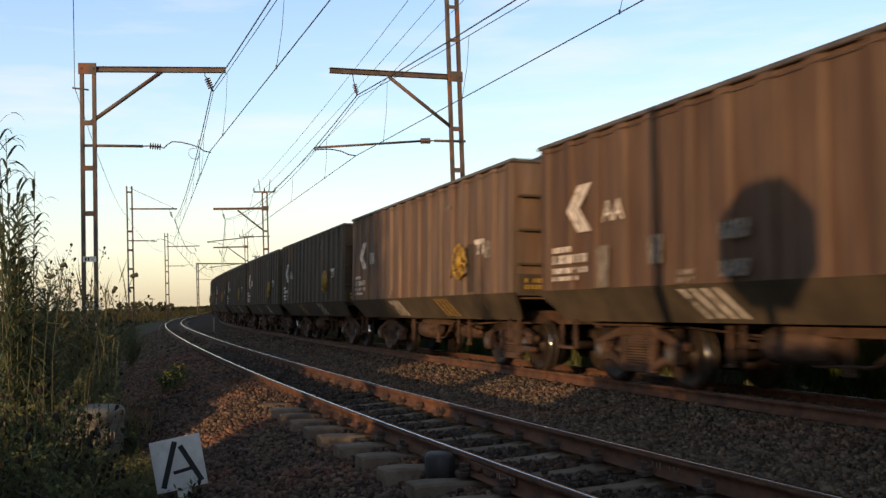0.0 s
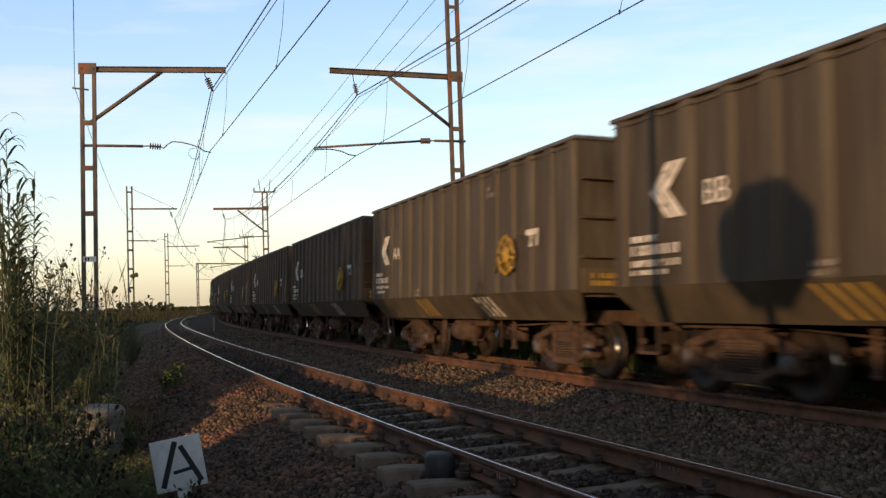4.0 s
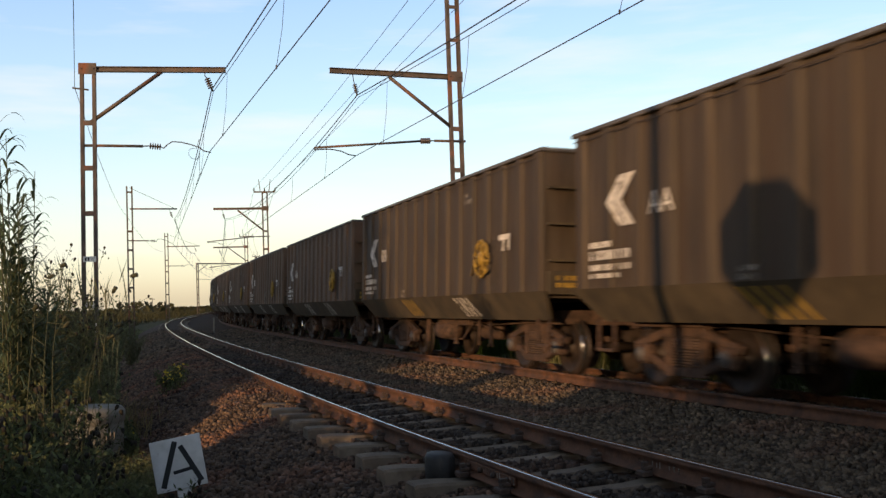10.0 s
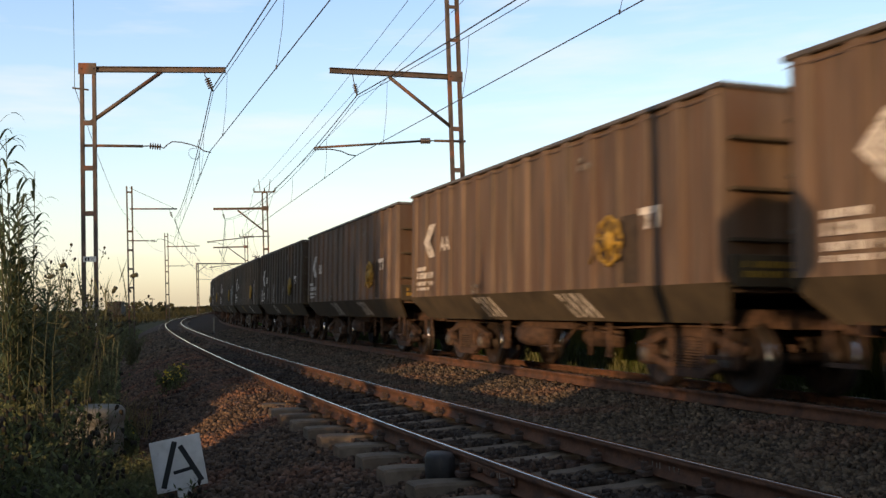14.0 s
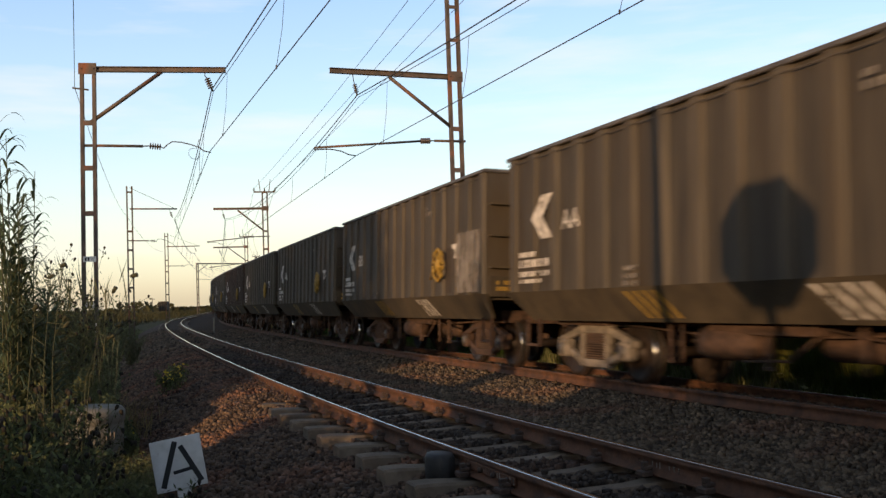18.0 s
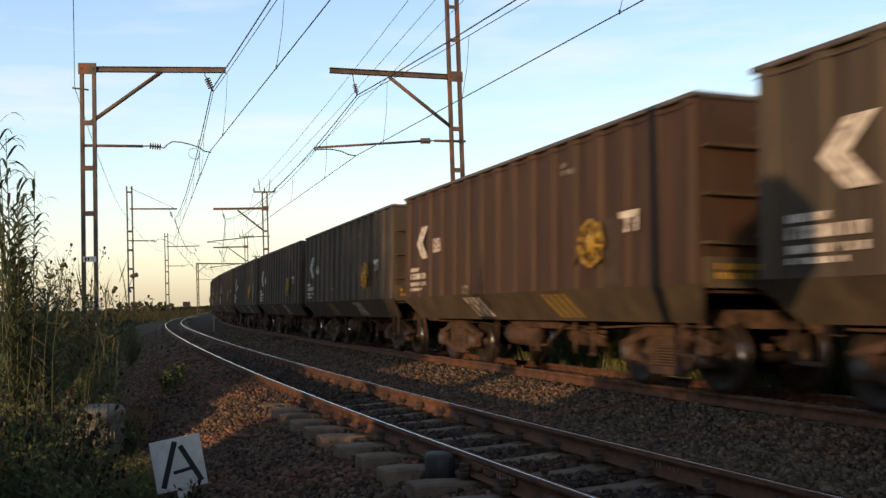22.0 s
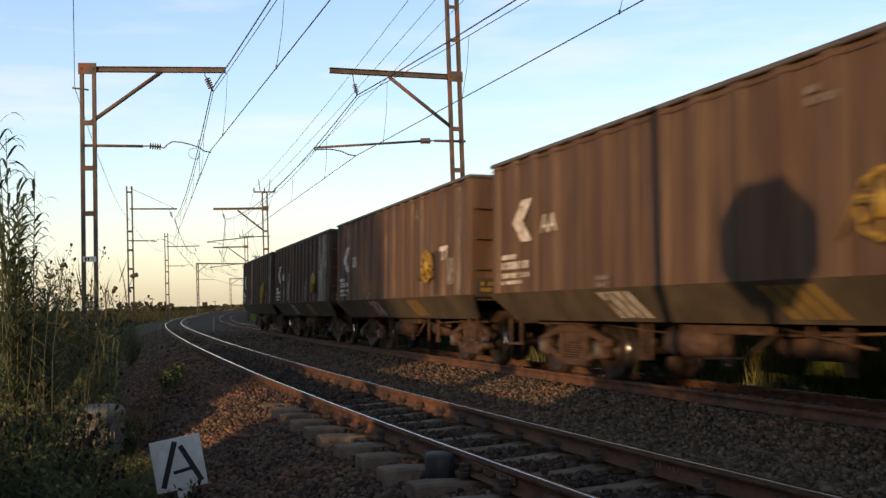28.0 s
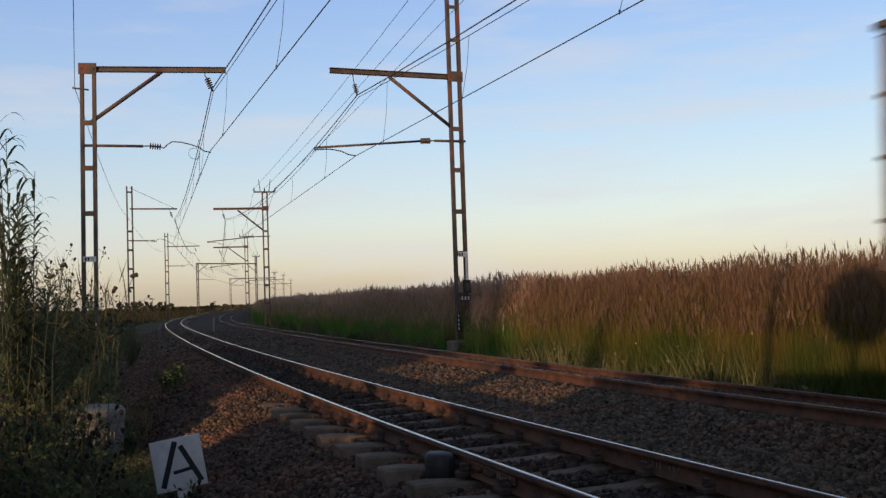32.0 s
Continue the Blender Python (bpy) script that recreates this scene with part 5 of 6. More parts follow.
part("post", boxes("post", [(-0.06, 0.075, 0.013, 0.06, -0.75, 0.1)], M_PLATE, 0.005), sign, "white painted stub post")

M_PIPE = material("pale_concrete", (0.12, 0.115, 0.092), (0.22, 0.205, 0.17), 0.85, scale=5, bump=0.25, bump_scale=40, spots=(0.2, 0.19, 0.15), spot_scale=2.5)
pipe = tagged(new("concrete_marker"), "pale round-edged concrete cable marker among weeds", "concrete block")
pipe.matrix_world = Matrix.Translation((-4.72, 12.6, -0.88)) @ Euler((0, 0, radians(8))).to_matrix().to_4x4()
part("drum", lathe("drum", [(0.50, -0.1), (0.52, 0.55), (0.515, 0.56), (0.535, 0.58), (0.54, 0.70), (0.50, 0.755), (0.02, 0.76)], M_PIPE, 32), pipe)
part("worn_marks", boxes("worn_marks", [(0.38 + 0.04 * i, 0.392 + 0.04 * i, -0.41 + 0.036 * i, -0.38 + 0.036 * i, 0.38, 0.48) for i in range(3)], M_PALE), pipe, "worn white strokes")

post = tagged(new("marker_post"), "thin pale marker post between the two tracks", "post")
post.matrix_world = tframe(53.7, 1.9, -0.35)
part("shaft", boxes("shaft", [(-0.045, 0.045, -0.045, 0.045, 0.0, 0.9)], M_PIPE, 0.01), post)
part("cap", boxes("cap", [(-0.055, 0.055, -0.055, 0.055, 0.9, 0.95)], M_PIPE, 0.01), post)

# ---- what stands behind the camera and throws shade on the train ----
def sunward(w, l):
    """A place w metres to the right of the light's way through the eye and l metres along it."""
    return Vector((w * math.cos(SUN_AZ) + l * math.sin(SUN_AZ), -w * math.sin(SUN_AZ) + l * math.cos(SUN_AZ), 0))


signal = tagged(new("railway_signal"), "railway signal post with a dark octagonal backboard", "signal")
signal.matrix_world = Matrix.Translation(sunward(-2.27, -2.5)) @ Euler((0, 0, radians(110.6))).to_matrix().to_4x4()
SIG_Z = 1.60 + 12.5 * math.tan(SUN_EL)
_oct = [(0.80 * math.cos(radians(22.5 + 45 * k)), 0.70 * math.sin(radians(22.5 + 45 * k))) for k in range(8)]
part("backboard", mesh("backboard", [(x, y, z + SIG_Z) for y in (-0.01, 0.01) for x, z in _oct], [tuple(range(8)), tuple(range(15, 7, -1))] + [(k, k + 8, (k + 1) % 8 + 8, (k + 1) % 8) for k in range(8)], M_BLACK), signal, "black octagonal steel board")
part("post", tube("post", [(0, 0.06, -0.95), (0, 0.06, SIG_Z + 0.3)], 0.06, M_MAST, 12), signal)
for z in (-0.32, 0.0, 0.32):
    part("lamp_hood", lathe("lamp_hood", [(0.11, -0.25), (0.12, -0.25), (0.12, -0.012), (0.02, -0.012)], M_BLACK, 14, "Y"), signal, "", Matrix.Translation((0, 0, SIG_Z + z)))
pole = tagged(new("wire_pole"), "tall slim steel pole behind the camera", "pole")
pole.matrix_world = Matrix.Translation(sunward(-3.81, -3.0))
part("shaft", tube("shaft", [(0, 0, -0.95), (0, 0, 7.2)], [0.085, 0.07], M_MAST, 12), pole)
part("footing", boxes("footing", [(-0.25, 0.25, -0.25, 0.25, -1.0, -0.8)], M_CONCRETE, 0.02), pole)

# ---- plants ----
def grass_material(name, low, mid, high, z0, z1, vary=0.35):
    """Blades that ripen from green feet to red-brown tops."""
    m = foliage(name, low, mid, vary, 0.35)
    n, l = m.node_tree.nodes, m.node_tree.links
    b = n["Principled BSDF"]
    tc, sep, rng, rp = n.new("ShaderNodeTexCoord"), n.new("ShaderNodeSeparateXYZ"), n.new("ShaderNodeMapRange"), n.new("ShaderNodeValToRGB")
    l.new(tc.outputs["Object"], sep.inputs[0])
    l.new(sep.outputs["Z"], rng.inputs["Value"])
    rng.inputs["From Min"].default_value, rng.inputs["From Max"].default_value = z0, z1
    nz, ad = n.new("ShaderNodeTexNoise"), n.new("ShaderNodeMath")
    nz.inputs["Scale"].default_value, nz.inputs["Detail"].default_value = 0.75, 5
    l.new(tc.outputs["Object"], nz.inputs["Vector"])
    ad.operation = "MULTIPLY_ADD"
    ad.inputs[1].default_value = 1.4
    sb = n.new("ShaderNodeMath")
    sb.operation = "SUBTRACT"
    sb.inputs[1].default_value = 0.5
    l.new(nz.outputs["Fac"], sb.inputs[0])
    l.new(sb.outputs[0], ad.inputs[0])
    l.new(rng.outputs[0], ad.inputs[2])
    l.new(ad.outputs[0], rp.inputs[0])
    e = rp.color_ramp.elements
    e[0].position, e[0].color, e[1].position, e[1].color = 0.12, (*low, 1), 0.78, (*high, 1)
    q = e.new(0.45)
    q.color = (*mid, 1)
    hs = [x for x in n if x.bl_idname == "ShaderNodeHueSaturation"][0]
    l.new(rp.outputs[0], hs.inputs["Color"])
    return m


M_GRASS = grass_material("ripe_tall_grass", (0.085, 0.12, 0.024), (0.205, 0.165, 0.042), (0.235, 0.14, 0.072), -0.55, 1.55)
# further grass is greener; its tops are also lightened to replace missing skylight
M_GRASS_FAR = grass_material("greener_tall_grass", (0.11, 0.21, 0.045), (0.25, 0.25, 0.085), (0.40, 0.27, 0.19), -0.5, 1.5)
M_PLUME = foliage("grass_plume", (0.13, 0.085, 0.055), (0.22, 0.145, 0.10), 0.3, 0.35)
# plume colour raised above the near one, as skylight painted into the shaded stand
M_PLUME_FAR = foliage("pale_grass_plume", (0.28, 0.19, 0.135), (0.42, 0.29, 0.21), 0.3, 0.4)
M_WEED = foliage("weed_leaves", (0.055, 0.068, 0.030), (0.138, 0.150, 0.062), 0.45, 0.3)
M_SCRUB = foliage("low_scrub", (0.082, 0.095, 0.042), (0.19, 0.19, 0.088), 0.45, 0.25)
M_REED = foliage("reed_leaves", (0.054, 0.076, 0.042), (0.128, 0.160, 0.088), 0.4, 0.35)
M_DRY = foliage("dry_straw", (0.12, 0.09, 0.035), (0.26, 0.20, 0.09), 0.35, 0.35)
M_FEATHER = foliage("feathery_seed_grass", (0.085, 0.088, 0.05), (0.165, 0.165, 0.095), 0.3, 0.4)
M_VERGE = foliage("fresh_green_weeds", (0.045, 0.072, 0.020), (0.10, 0.125, 0.040), 0.4, 0.4)
M_FARVEG = foliage("far_dry_scrub", (0.022, 0.024, 0.009), (0.046, 0.042, 0.018), 0.35, 0.1)
M_STEM = material("weed_stem", (0.042, 0.046, 0.022), (0.09, 0.092, 0.048), 0.8, scale=6, bump=0)
M_THISTLE = material("tan_thistle_head", (0.026, 0.027, 0.014), (0.068, 0.066, 0.036), 0.9, scale=20, bump=0.3)
M_SEED = material("dry_seed_head", (0.014, 0.012, 0.009), (0.036, 0.03, 0.02), 0.9, scale=20, bump=0.3)
M_FLOWER = material("yellow_petals", (0.50, 0.36, 0.03), (0.75, 0.58, 0.06), 0.7, scale=10, bump=0)
M_BARK = material("hedge_bark", (0.05, 0.04, 0.03), (0.12, 0.09, 0.07), 0.9, scale=6, bump=0.4)


def blades(P, H, W, lean, rg, seg=3, droop=0.0):
    """Tapered bent blades at P: heights, widths and leans are arrays."""
    n = len(P)
    az, fa = rg.uniform(0, 6.283, n), rg.uniform(0, 6.283, n)
    v = np.zeros((n, seg + 1, 2, 3))
    for i in range(seg + 1):
        u = i / seg
        c = np.stack([np.cos(az) * lean * H * u ** 2, np.sin(az) * lean * H * u ** 2, H * (u - droop * u ** 3)], -1)
        w = W * (1.0 - 0.9 * u ** 1.5) / 2
        side = np.stack([np.cos(fa) * w, np.sin(fa) * w, 0 * w], -1)
        v[:, i, 0], v[:, i, 1] = P + c - side, P + c + side
    k = np.arange(n)[:, None] * (seg + 1) * 2
    f = np.concatenate([k + np.array([[2 * i, 2 * i + 1, 2 * i + 3, 2 * i + 2]]) for i in range(seg)], 1).reshape(-1, 4)
    return v.reshape(-1, 3), f


def leaves(P, size, rg, long=2.2, up=0.0):
    """Small diamond leaves at P, turned every way."""
    n = len(P)
    d = rg.normal(size=(n, 3))
    d[:, 2] += up
    d /= np.linalg.norm(d, axis=1)[:, None]
    a = np.cross(d, rg.normal(size=(n, 3)))
    a /= np.linalg.norm(a, axis=1)[:, None]
    sz = (size * rg.uniform(0.6, 1.4, n))[:, None]
    v = np.stack([P - d * sz * long / 2, P + a * sz / 2, P + d * sz * long / 2, P - a * sz / 2], 1)
    return v.reshape(-1, 3), np.arange(n * 4).reshape(-1, 4)


def join(parts):
    V, F, n = [], [], 0
    for v, f in parts:
        V.append(v)
        F.append(f + n)
        n += len(v)
    return np.concatenate(V), np.concatenate(F)


def plumes(P, H, lean_xy, rg, size=0.16, slim=0.15):
    """Feathery tops: slim spindles of two crossed diamonds."""
    n = len(P)
    top = P + np.stack([lean_xy[:, 0], lean_xy[:, 1], H], -1)
    out = []
    for a in (0.0, 1.57):
        fa = rg.uniform(0, 6.283, n) + a
        w = (size * slim * rg.uniform(0.6, 1.4, n))[:, None]
        h = (size * rg.uniform(0.8, 1.8, n))[:, None]
        side = np.stack([np.cos(fa), np.sin(fa), 0 * fa], -1) * w
        tilt = np.concatenate([rg.normal(size=(n, 2)) * 0.25, np.ones((n, 1))], 1)
        v = np.stack([top - tilt * h * 0.6, top + side, top + tilt * h, top - side], 1)
        out.append((v.reshape(-1, 3), np.arange(n * 4).reshape(-1, 4)))
    return join(out)


def grass_field():
    """The tall ripe grass beyond the second track: one standing field."""
    rg = np.random.RandomState(7)
    near, far = ([], []), ([], [])
    for s0, s1, o0, o1, n, wd in ((0, 24, 7.25, 9.2, 54000, 0.0062), (0, 24, 9.2, 13, 18000, 0.010), (0, 24, 13, 26, 10000, 0.02),
                                  (21.5, 44, 7.25, 9.2, 32000, 0.012), (20, 44, 9.2, 13, 17000, 0.017), (44, 100, 7.4, 10.5, 26000, 0.032), (90, 230, 7.6, 13, 9000, 0.06), (40, 120, 10.5, 16, 12000, 0.045), (22, 60, 13, 26, 13000, 0.02), (40, 110, 12, 30, 14000, 0.05)):
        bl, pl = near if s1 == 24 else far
        s, o = rg.uniform(s0, s1, n), o0 + (o1 - o0) * rg.rand(n) ** 1.4
        edge = np.clip((o - 7.15) / 1.1, 0, 1)
        clump = 0.5 + 0.5 * np.sin(s * 1.3 + 2 * np.sin(s * 0.37)) * np.sin(o * 2.1 + s * 0.6)
        H = (0.55 + 1.95 * edge ** 0.7) * np.where(rg.rand(n) < 0.35, rg.uniform(0.6, 0.92, n), rg.uniform(0.93, 1.05, n)) * (0.9 + 0.12 * clump)
        H = np.where(s > 30, H, H * 1.02) * (0.96 + 0.03 * np.sin(s * 0.8 + 0.7 * o) * np.sin(s * 0.31 + 1))
        # trodden clear round the mast's footing
        bare = (abs(s - 26.7) < 1.1) & (o < 8.35)
        H = np.where(bare, H * 0.12, H)
        p = tps(s, o, np.full(n, -0.66))
        bl.append(blades(p, H, np.full(n, wd) * rg.uniform(0.6, 1.5, n), rg.uniform(0.02, 0.28, n), rg))
        tall = H > 1.3
        q = p[tall][::3]
        pl.append(plumes(q, H[tall][::3] * rg.uniform(0.72, 1.0, len(q)), rg.normal(size=(len(q), 2)) * 0.12, rg, 0.095 if s1 == 24 else 0.13 if s1 < 50 else 0.18))
    thing = tagged(new("tall_grass"), "field of tall ripe red-brown grass with green feet", "grass", kind="stuff")
    n = 2600
    s, o = rg.uniform(1, 24, n), 7.3 + 1.0 * rg.rand(n)
    k = np.sin(s * 1.7) * np.sin(s * 0.6 + 1) > -0.15
    straw = blades(tps(s[k], o[k], np.full(k.sum(), -0.66)), rg.uniform(0.7, 1.75, k.sum()) * (0.6 + 0.4 * (o[k] - 7.3)), np.full(k.sum(), 0.008), rg.uniform(0.02, 0.25, k.sum()), rg)
    part("dry_stalks", fast_mesh("dry_stalks", *straw, M_DRY), thing, "pale straw-coloured stalks")
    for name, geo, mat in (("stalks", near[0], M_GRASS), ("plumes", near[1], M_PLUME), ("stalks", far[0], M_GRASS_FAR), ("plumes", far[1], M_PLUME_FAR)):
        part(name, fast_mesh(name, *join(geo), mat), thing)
    # leafy fresh weeds in front of the further grass
    n = 16000
    s, o = rg.uniform(22, 75, n), 6.95 + 1.3 * rg.rand(n)
    h = (0.25 + 0.95 * np.clip((o - 6.9) / 0.9, 0, 1)) * rg.uniform(0.4, 1.0, n) * (0.55 + 0.5 * np.sin(s * 0.9) * np.sin(s * 0.37 + 2) + 0.12 * np.sin(s * 3.1))
    h = np.where((abs(s - 26.7) < 1.3) & (o < 8.3), 0.08, h)
    m = 5000
    s2, o2 = rg.uniform(4, 24, m), 7.0 + 0.9 * rg.rand(m)
    mask = np.clip(np.sin(s2 * 0.95 + 0.4) + 0.6 * np.sin(s2 * 2.3), 0, 1)
    h2 = (0.1 + 0.75 * np.clip((o2 - 6.9) / 0.8, 0, 1) * mask) * rg.uniform(0.4, 1.0, m)
    s, o, h, n = np.concatenate([s, s2]), np.concatenate([o, o2]), np.concatenate([h, h2]), n + m
    g1 = blades(tps(s, o, np.full(n, -0.68)), h * 1.3, np.full(n, 0.03), rg.uniform(0.1, 0.5, n), rg)
    g2 = leaves(tps(s, o, -0.66 + h * rg.rand(n) * 1.2), 0.055, rg)
    tagged(new("fresh_weeds", fast_mesh("fresh_weeds", *join([g1, g2]), M_VERGE)), "fresh green leafy weeds before the tall grass", "weeds", kind="stuff")
    # green leafy verge at the foot of the grass
    s, o = rg.uniform(0, 70, 15000), 6.95 + 1.5 * rg.rand(15000) ** 1.3
    s = np.where((s > 25.2) & (s < 28.2) & (o < 8.2), s + 6, s)
    patch = np.clip(0.5 + 0.9 * np.sin(s * 0.55 + 1.0) * np.sin(s * 0.21), 0.1, 1.0)
    h = rg.uniform(0.1, 0.55, 15000) * patch + 0.1
    v1 = blades(tps(s, o, np.full(15000, -0.68)), h * 1.7, np.full(15000, 0.022), rg.uniform(0.1, 0.6, 15000), rg)
    k = rg.rand(15000) < 0.5
    v2 = leaves(tps(s[k], o[k], -0.66 + h[k] * 1.5 * rg.rand(k.sum())), 0.045, rg)
    tagged(new("green_verge", fast_mesh("green_verge", *join([v1, v2]), M_SCRUB)), "low green weeds along the foot of the tall grass", "weeds", kind="stuff")
    # small pale flowers in the verge
    n = 70
    s, o = rg.uniform(6, 60, n), rg.uniform(7.3, 8.0, n)
    tagged(new("pale_flowers", fast_mesh("pale_flowers", *leaves(tps(s, o, rg.uniform(0.0, 0.75, n)), 0.045, rg, 1.1), M_PLATE)), "scattered small white wild flowers in the grass", "flowers", kind="stuff")


grass_field()


def left_scrub():
    """Low scrub and dry grass on the outer side of the near track."""
    rg = np.random.RandomState(9)
    bl, dry, lv = [], [], []
    for s0, s1, o0, o1, n, wd, hh in ((1, 30, -2.85, -7, 15000, 0.014, 0.55), (30, 90, -2.9, -12, 16000, 0.035, 0.55)):
        s, o = rg.uniform(s0, s1, n), o0 + (o1 - o0) * rg.rand(n)
        x = np.clip((-o - 2.7) / 1.3, 0.2, 1)
        H = hh * rg.uniform(0.35, 1.3, n) * x
        p = tps(s, o, np.full(n, -0.9))
        (bl if s0 > 1 else bl).append(blades(p, H, np.full(n, wd), rg.uniform(0.1, 0.6, n), rg))
        k = rg.rand(n) < 0.7
        lv.append(leaves(p[k] + np.stack([0 * H[k], 0 * H[k], H[k] * rg.rand(k.sum())], -1), wd * 3.0, rg))
    tagged(new("left_scrub", fast_mesh("left_scrub", *join(bl + lv), M_SCRUB)), "low dark green scrub beside the near track", "scrub", kind="stuff").name = "trackside_scrub"
    # grey-green brush behind the concrete marker
    n = 15000
    y = rg.uniform(13.4, 15.0, n)
    u = rg.uniform(-30, 235, n)
    x = (u - 784) / 1724 * y
    top = np.interp(u, [-30, 110, 170, 235], [1.75, 1.6, 1.15, 0.35]) * (0.75 + 0.25 * np.sin(x * 4.3) * np.sin(x * 9.1 + y * 3))
    k = rg.rand(n)
    lv = leaves(np.stack([x, y, -0.95 + top * k ** 0.8], -1), 0.032, rg, 3.0, 0.5)
    g = rg.rand(n) < 0.25
    bl = blades(np.stack([x, y, np.full(n, -0.95)], -1)[g], (top * rg.uniform(0.6, 1.15, n))[g], np.full(g.sum(), 0.007), rg.uniform(0.05, 0.35, n)[g], rg)
    tagged(new("brush", fast_mesh("brush", *join([lv, bl]), M_SCRUB)), "soft grey-green brush and grass behind the concrete marker", "scrub", kind="stuff")
    # dry scrub further off
    n = 17000
    s, o = rg.uniform(70, 260, n), rg.uniform(-5.5, -60, n)
    p = tps(s, o, ground_z(s, o) + 0.1)
    tagged(new("far_scrub", fast_mesh("far_scrub", *blades(p, rg.uniform(0.4, 1.3, n) * np.clip((-o - 4.5) / 6, 0.3, 1), np.full(n, 0.12), rg.uniform(0.1, 0.5, n), rg), M_FARVEG)), "brown dry scrub towards the horizon", "scrub", kind="stuff")
    # dry straw-coloured grass round the concrete marker
    n = 700
    p = np.stack([rg.normal(-5.2, 0.35, n), rg.normal(14.6, 0.7, n), np.full(n, -0.95)], -1)
    tagged(new("dry_grass", fast_mesh("dry_grass", *blades(p, rg.uniform(0.3, 0.8, n), np.full(n, 0.010), rg.uniform(0.1, 0.5, n), rg), M_DRY)), "dry straw-coloured grass behind the concrete marker", "grass", kind="stuff")


left_scrub()


def weed(seed, height, spread, n_leaf, heads, leaf=0.032):
    """A branching weed: stems, many small leaves, dark seed heads."""
    rnd, rg = random.Random(seed), np.random.RandomState(seed)
    w = new("weed")
    st, tips, pts = [], [], []
    for k in range(rnd.randint(6, 9)):
        a = rnd.uniform(0, 6.283)
        r = spread * rnd.uniform(0.2, 1.0)
        h = height * rnd.uniform(0.6, 1.0)
        p0 = Vector((rnd.uniform(-0.08, 0.08), rnd.uniform(-0.08, 0.08), 0))
        p1 = p0 + Vector((math.cos(a) * r * 0.3, math.sin(a) * r * 0.3, h * 0.5))
        p2 = p0 + Vector((math.cos(a) * r, math.sin(a) * r, h))
        st.append(([p0, p1, p2], [0.006, 0.004, 0.002]))
        tips.append(p2)
        for j in range(rnd.randint(4, 7)):
            u = rnd.uniform(0.3, 0.95)
            q0 = p0.lerp(p1, u * 2) if u < 0.5 else p1.lerp(p2, u * 2 - 1)
            b = rnd.uniform(0, 6.283)
            l = height * rnd.uniform(0.08, 0.22)
            q1 = q0 + Vector((math.cos(b) * l, math.sin(b) * l, l * rnd.uniform(0.3, 1.2)))
            st.append(([q0, q1], [0.004, 0.002]))
            tips.append(q1)
            pts += [q0.lerp(q1, rnd.random()) for _ in range(6)]
        pts += [p0.lerp(p1, rnd.random()) for _ in range(6)] + [p1.lerp(p2, rnd.random()) for _ in range(10)]
    tagged(part("branchwork", tubes("branchwork", st, M_STEM, 4), w), kind="stuff")
    base = np.array([tuple(q) for q in pts])
    P = base[rg.randint(0, len(base), n_leaf)] + rg.normal(size=(n_leaf, 3)) * 0.045
    P[:, 2] = np.maximum(P[:, 2], 0.02)
    part("leaves", fast_mesh("leaves", *leaves(P, leaf, rg), M_WEED), w)
    hd = rnd.sample(tips, min(heads, len(tips)))
    for q in hd:
        part("seed_head", SEEDHEAD, w, "", Matrix.Translation(q) @ Euler((rnd.uniform(-0.6, 0.6), rnd.uniform(-0.6, 0.6), 0)).to_matrix().to_4x4())
    return w


SEEDHEAD = lathe("seed_head", [(0.004, -0.03), (0.013, -0.012), (0.02, 0.008), (0.017, 0.024), (0.005, 0.032)], M_SEED, 7)


def place_weeds():
    rnd = random.Random(21)
    kinds = [weed(31 + k, 1.0, 0.36, 1300, 12, 0.021) for k in range(4)]
    spots = []
    # a thick stand close by on the left, thinning towards the ballast
    for k in range(26):
        y = rnd.uniform(6.0, 8.6)
        px = rnd.uniform(-70, 72)
        spots.append(((px - 784) / 1724 * y, y, rnd.uniform(0.8, 1.25)))
    for k in range(10):
        y = rnd.uniform(15, 26)
        px = rnd.uniform(-40, 200)
        spots.append(((px - 784) / 1724 * y, y, rnd.uniform(0.7, 1.1)))
    for k, (x, y, h) in enumerate(spots):
        m = Matrix.Translation((x, y, -0.93)) @ Euler((0, 0, rnd.uniform(0, 6.28))).to_matrix().to_4x4() @ Matrix.Diagonal((h, h, h * 1.15, 1))
        if k < 4:
            w = kinds[k]
        else:
            w = copy_thing(kinds[k % 4], Matrix())
        w.matrix_basis = m
        tagged(w, "dark leggy weed with small leaves and dry seed heads", "weed", "weeds beside the track")


place_weeds()
# thin twiggy weeds before the concrete marker, nearly bare
for k, (px, y, h) in enumerate(((88, 7.6, 1.45), (112, 8.2, 1.4), (140, 7.6, 1.2), (168, 8.6, 1.15), (100, 9.0, 1.6), (125, 9.4, 1.35), (130, 9.7, 1.3), (176, 9.9, 1.2), (152, 8.9, 1.35), (284, 8.7, 0.55), (300, 8.9, 0.4),
                             (40, 14.0, 2.85), (66, 14.2, 2.95), (90, 14.6, 2.95), (108, 15.0, 2.9), (126, 15.2, 2.8), (146, 15.6, 2.7), (164, 16.0, 2.6), (186, 16.4, 2.4), (54, 15.4, 2.8), (116, 16.2, 2.75), (138, 16.6, 2.7))):
    w = weed(50 + k, h, 0.45, 130 if h < 2 else 420, 18, 0.024)
    w.matrix_world = Matrix.Translation(((px - 784) / 1724 * y, y, -0.93))
    tagged(w, "thin twiggy weed with dark seed heads", "weed", "weeds beside the track")


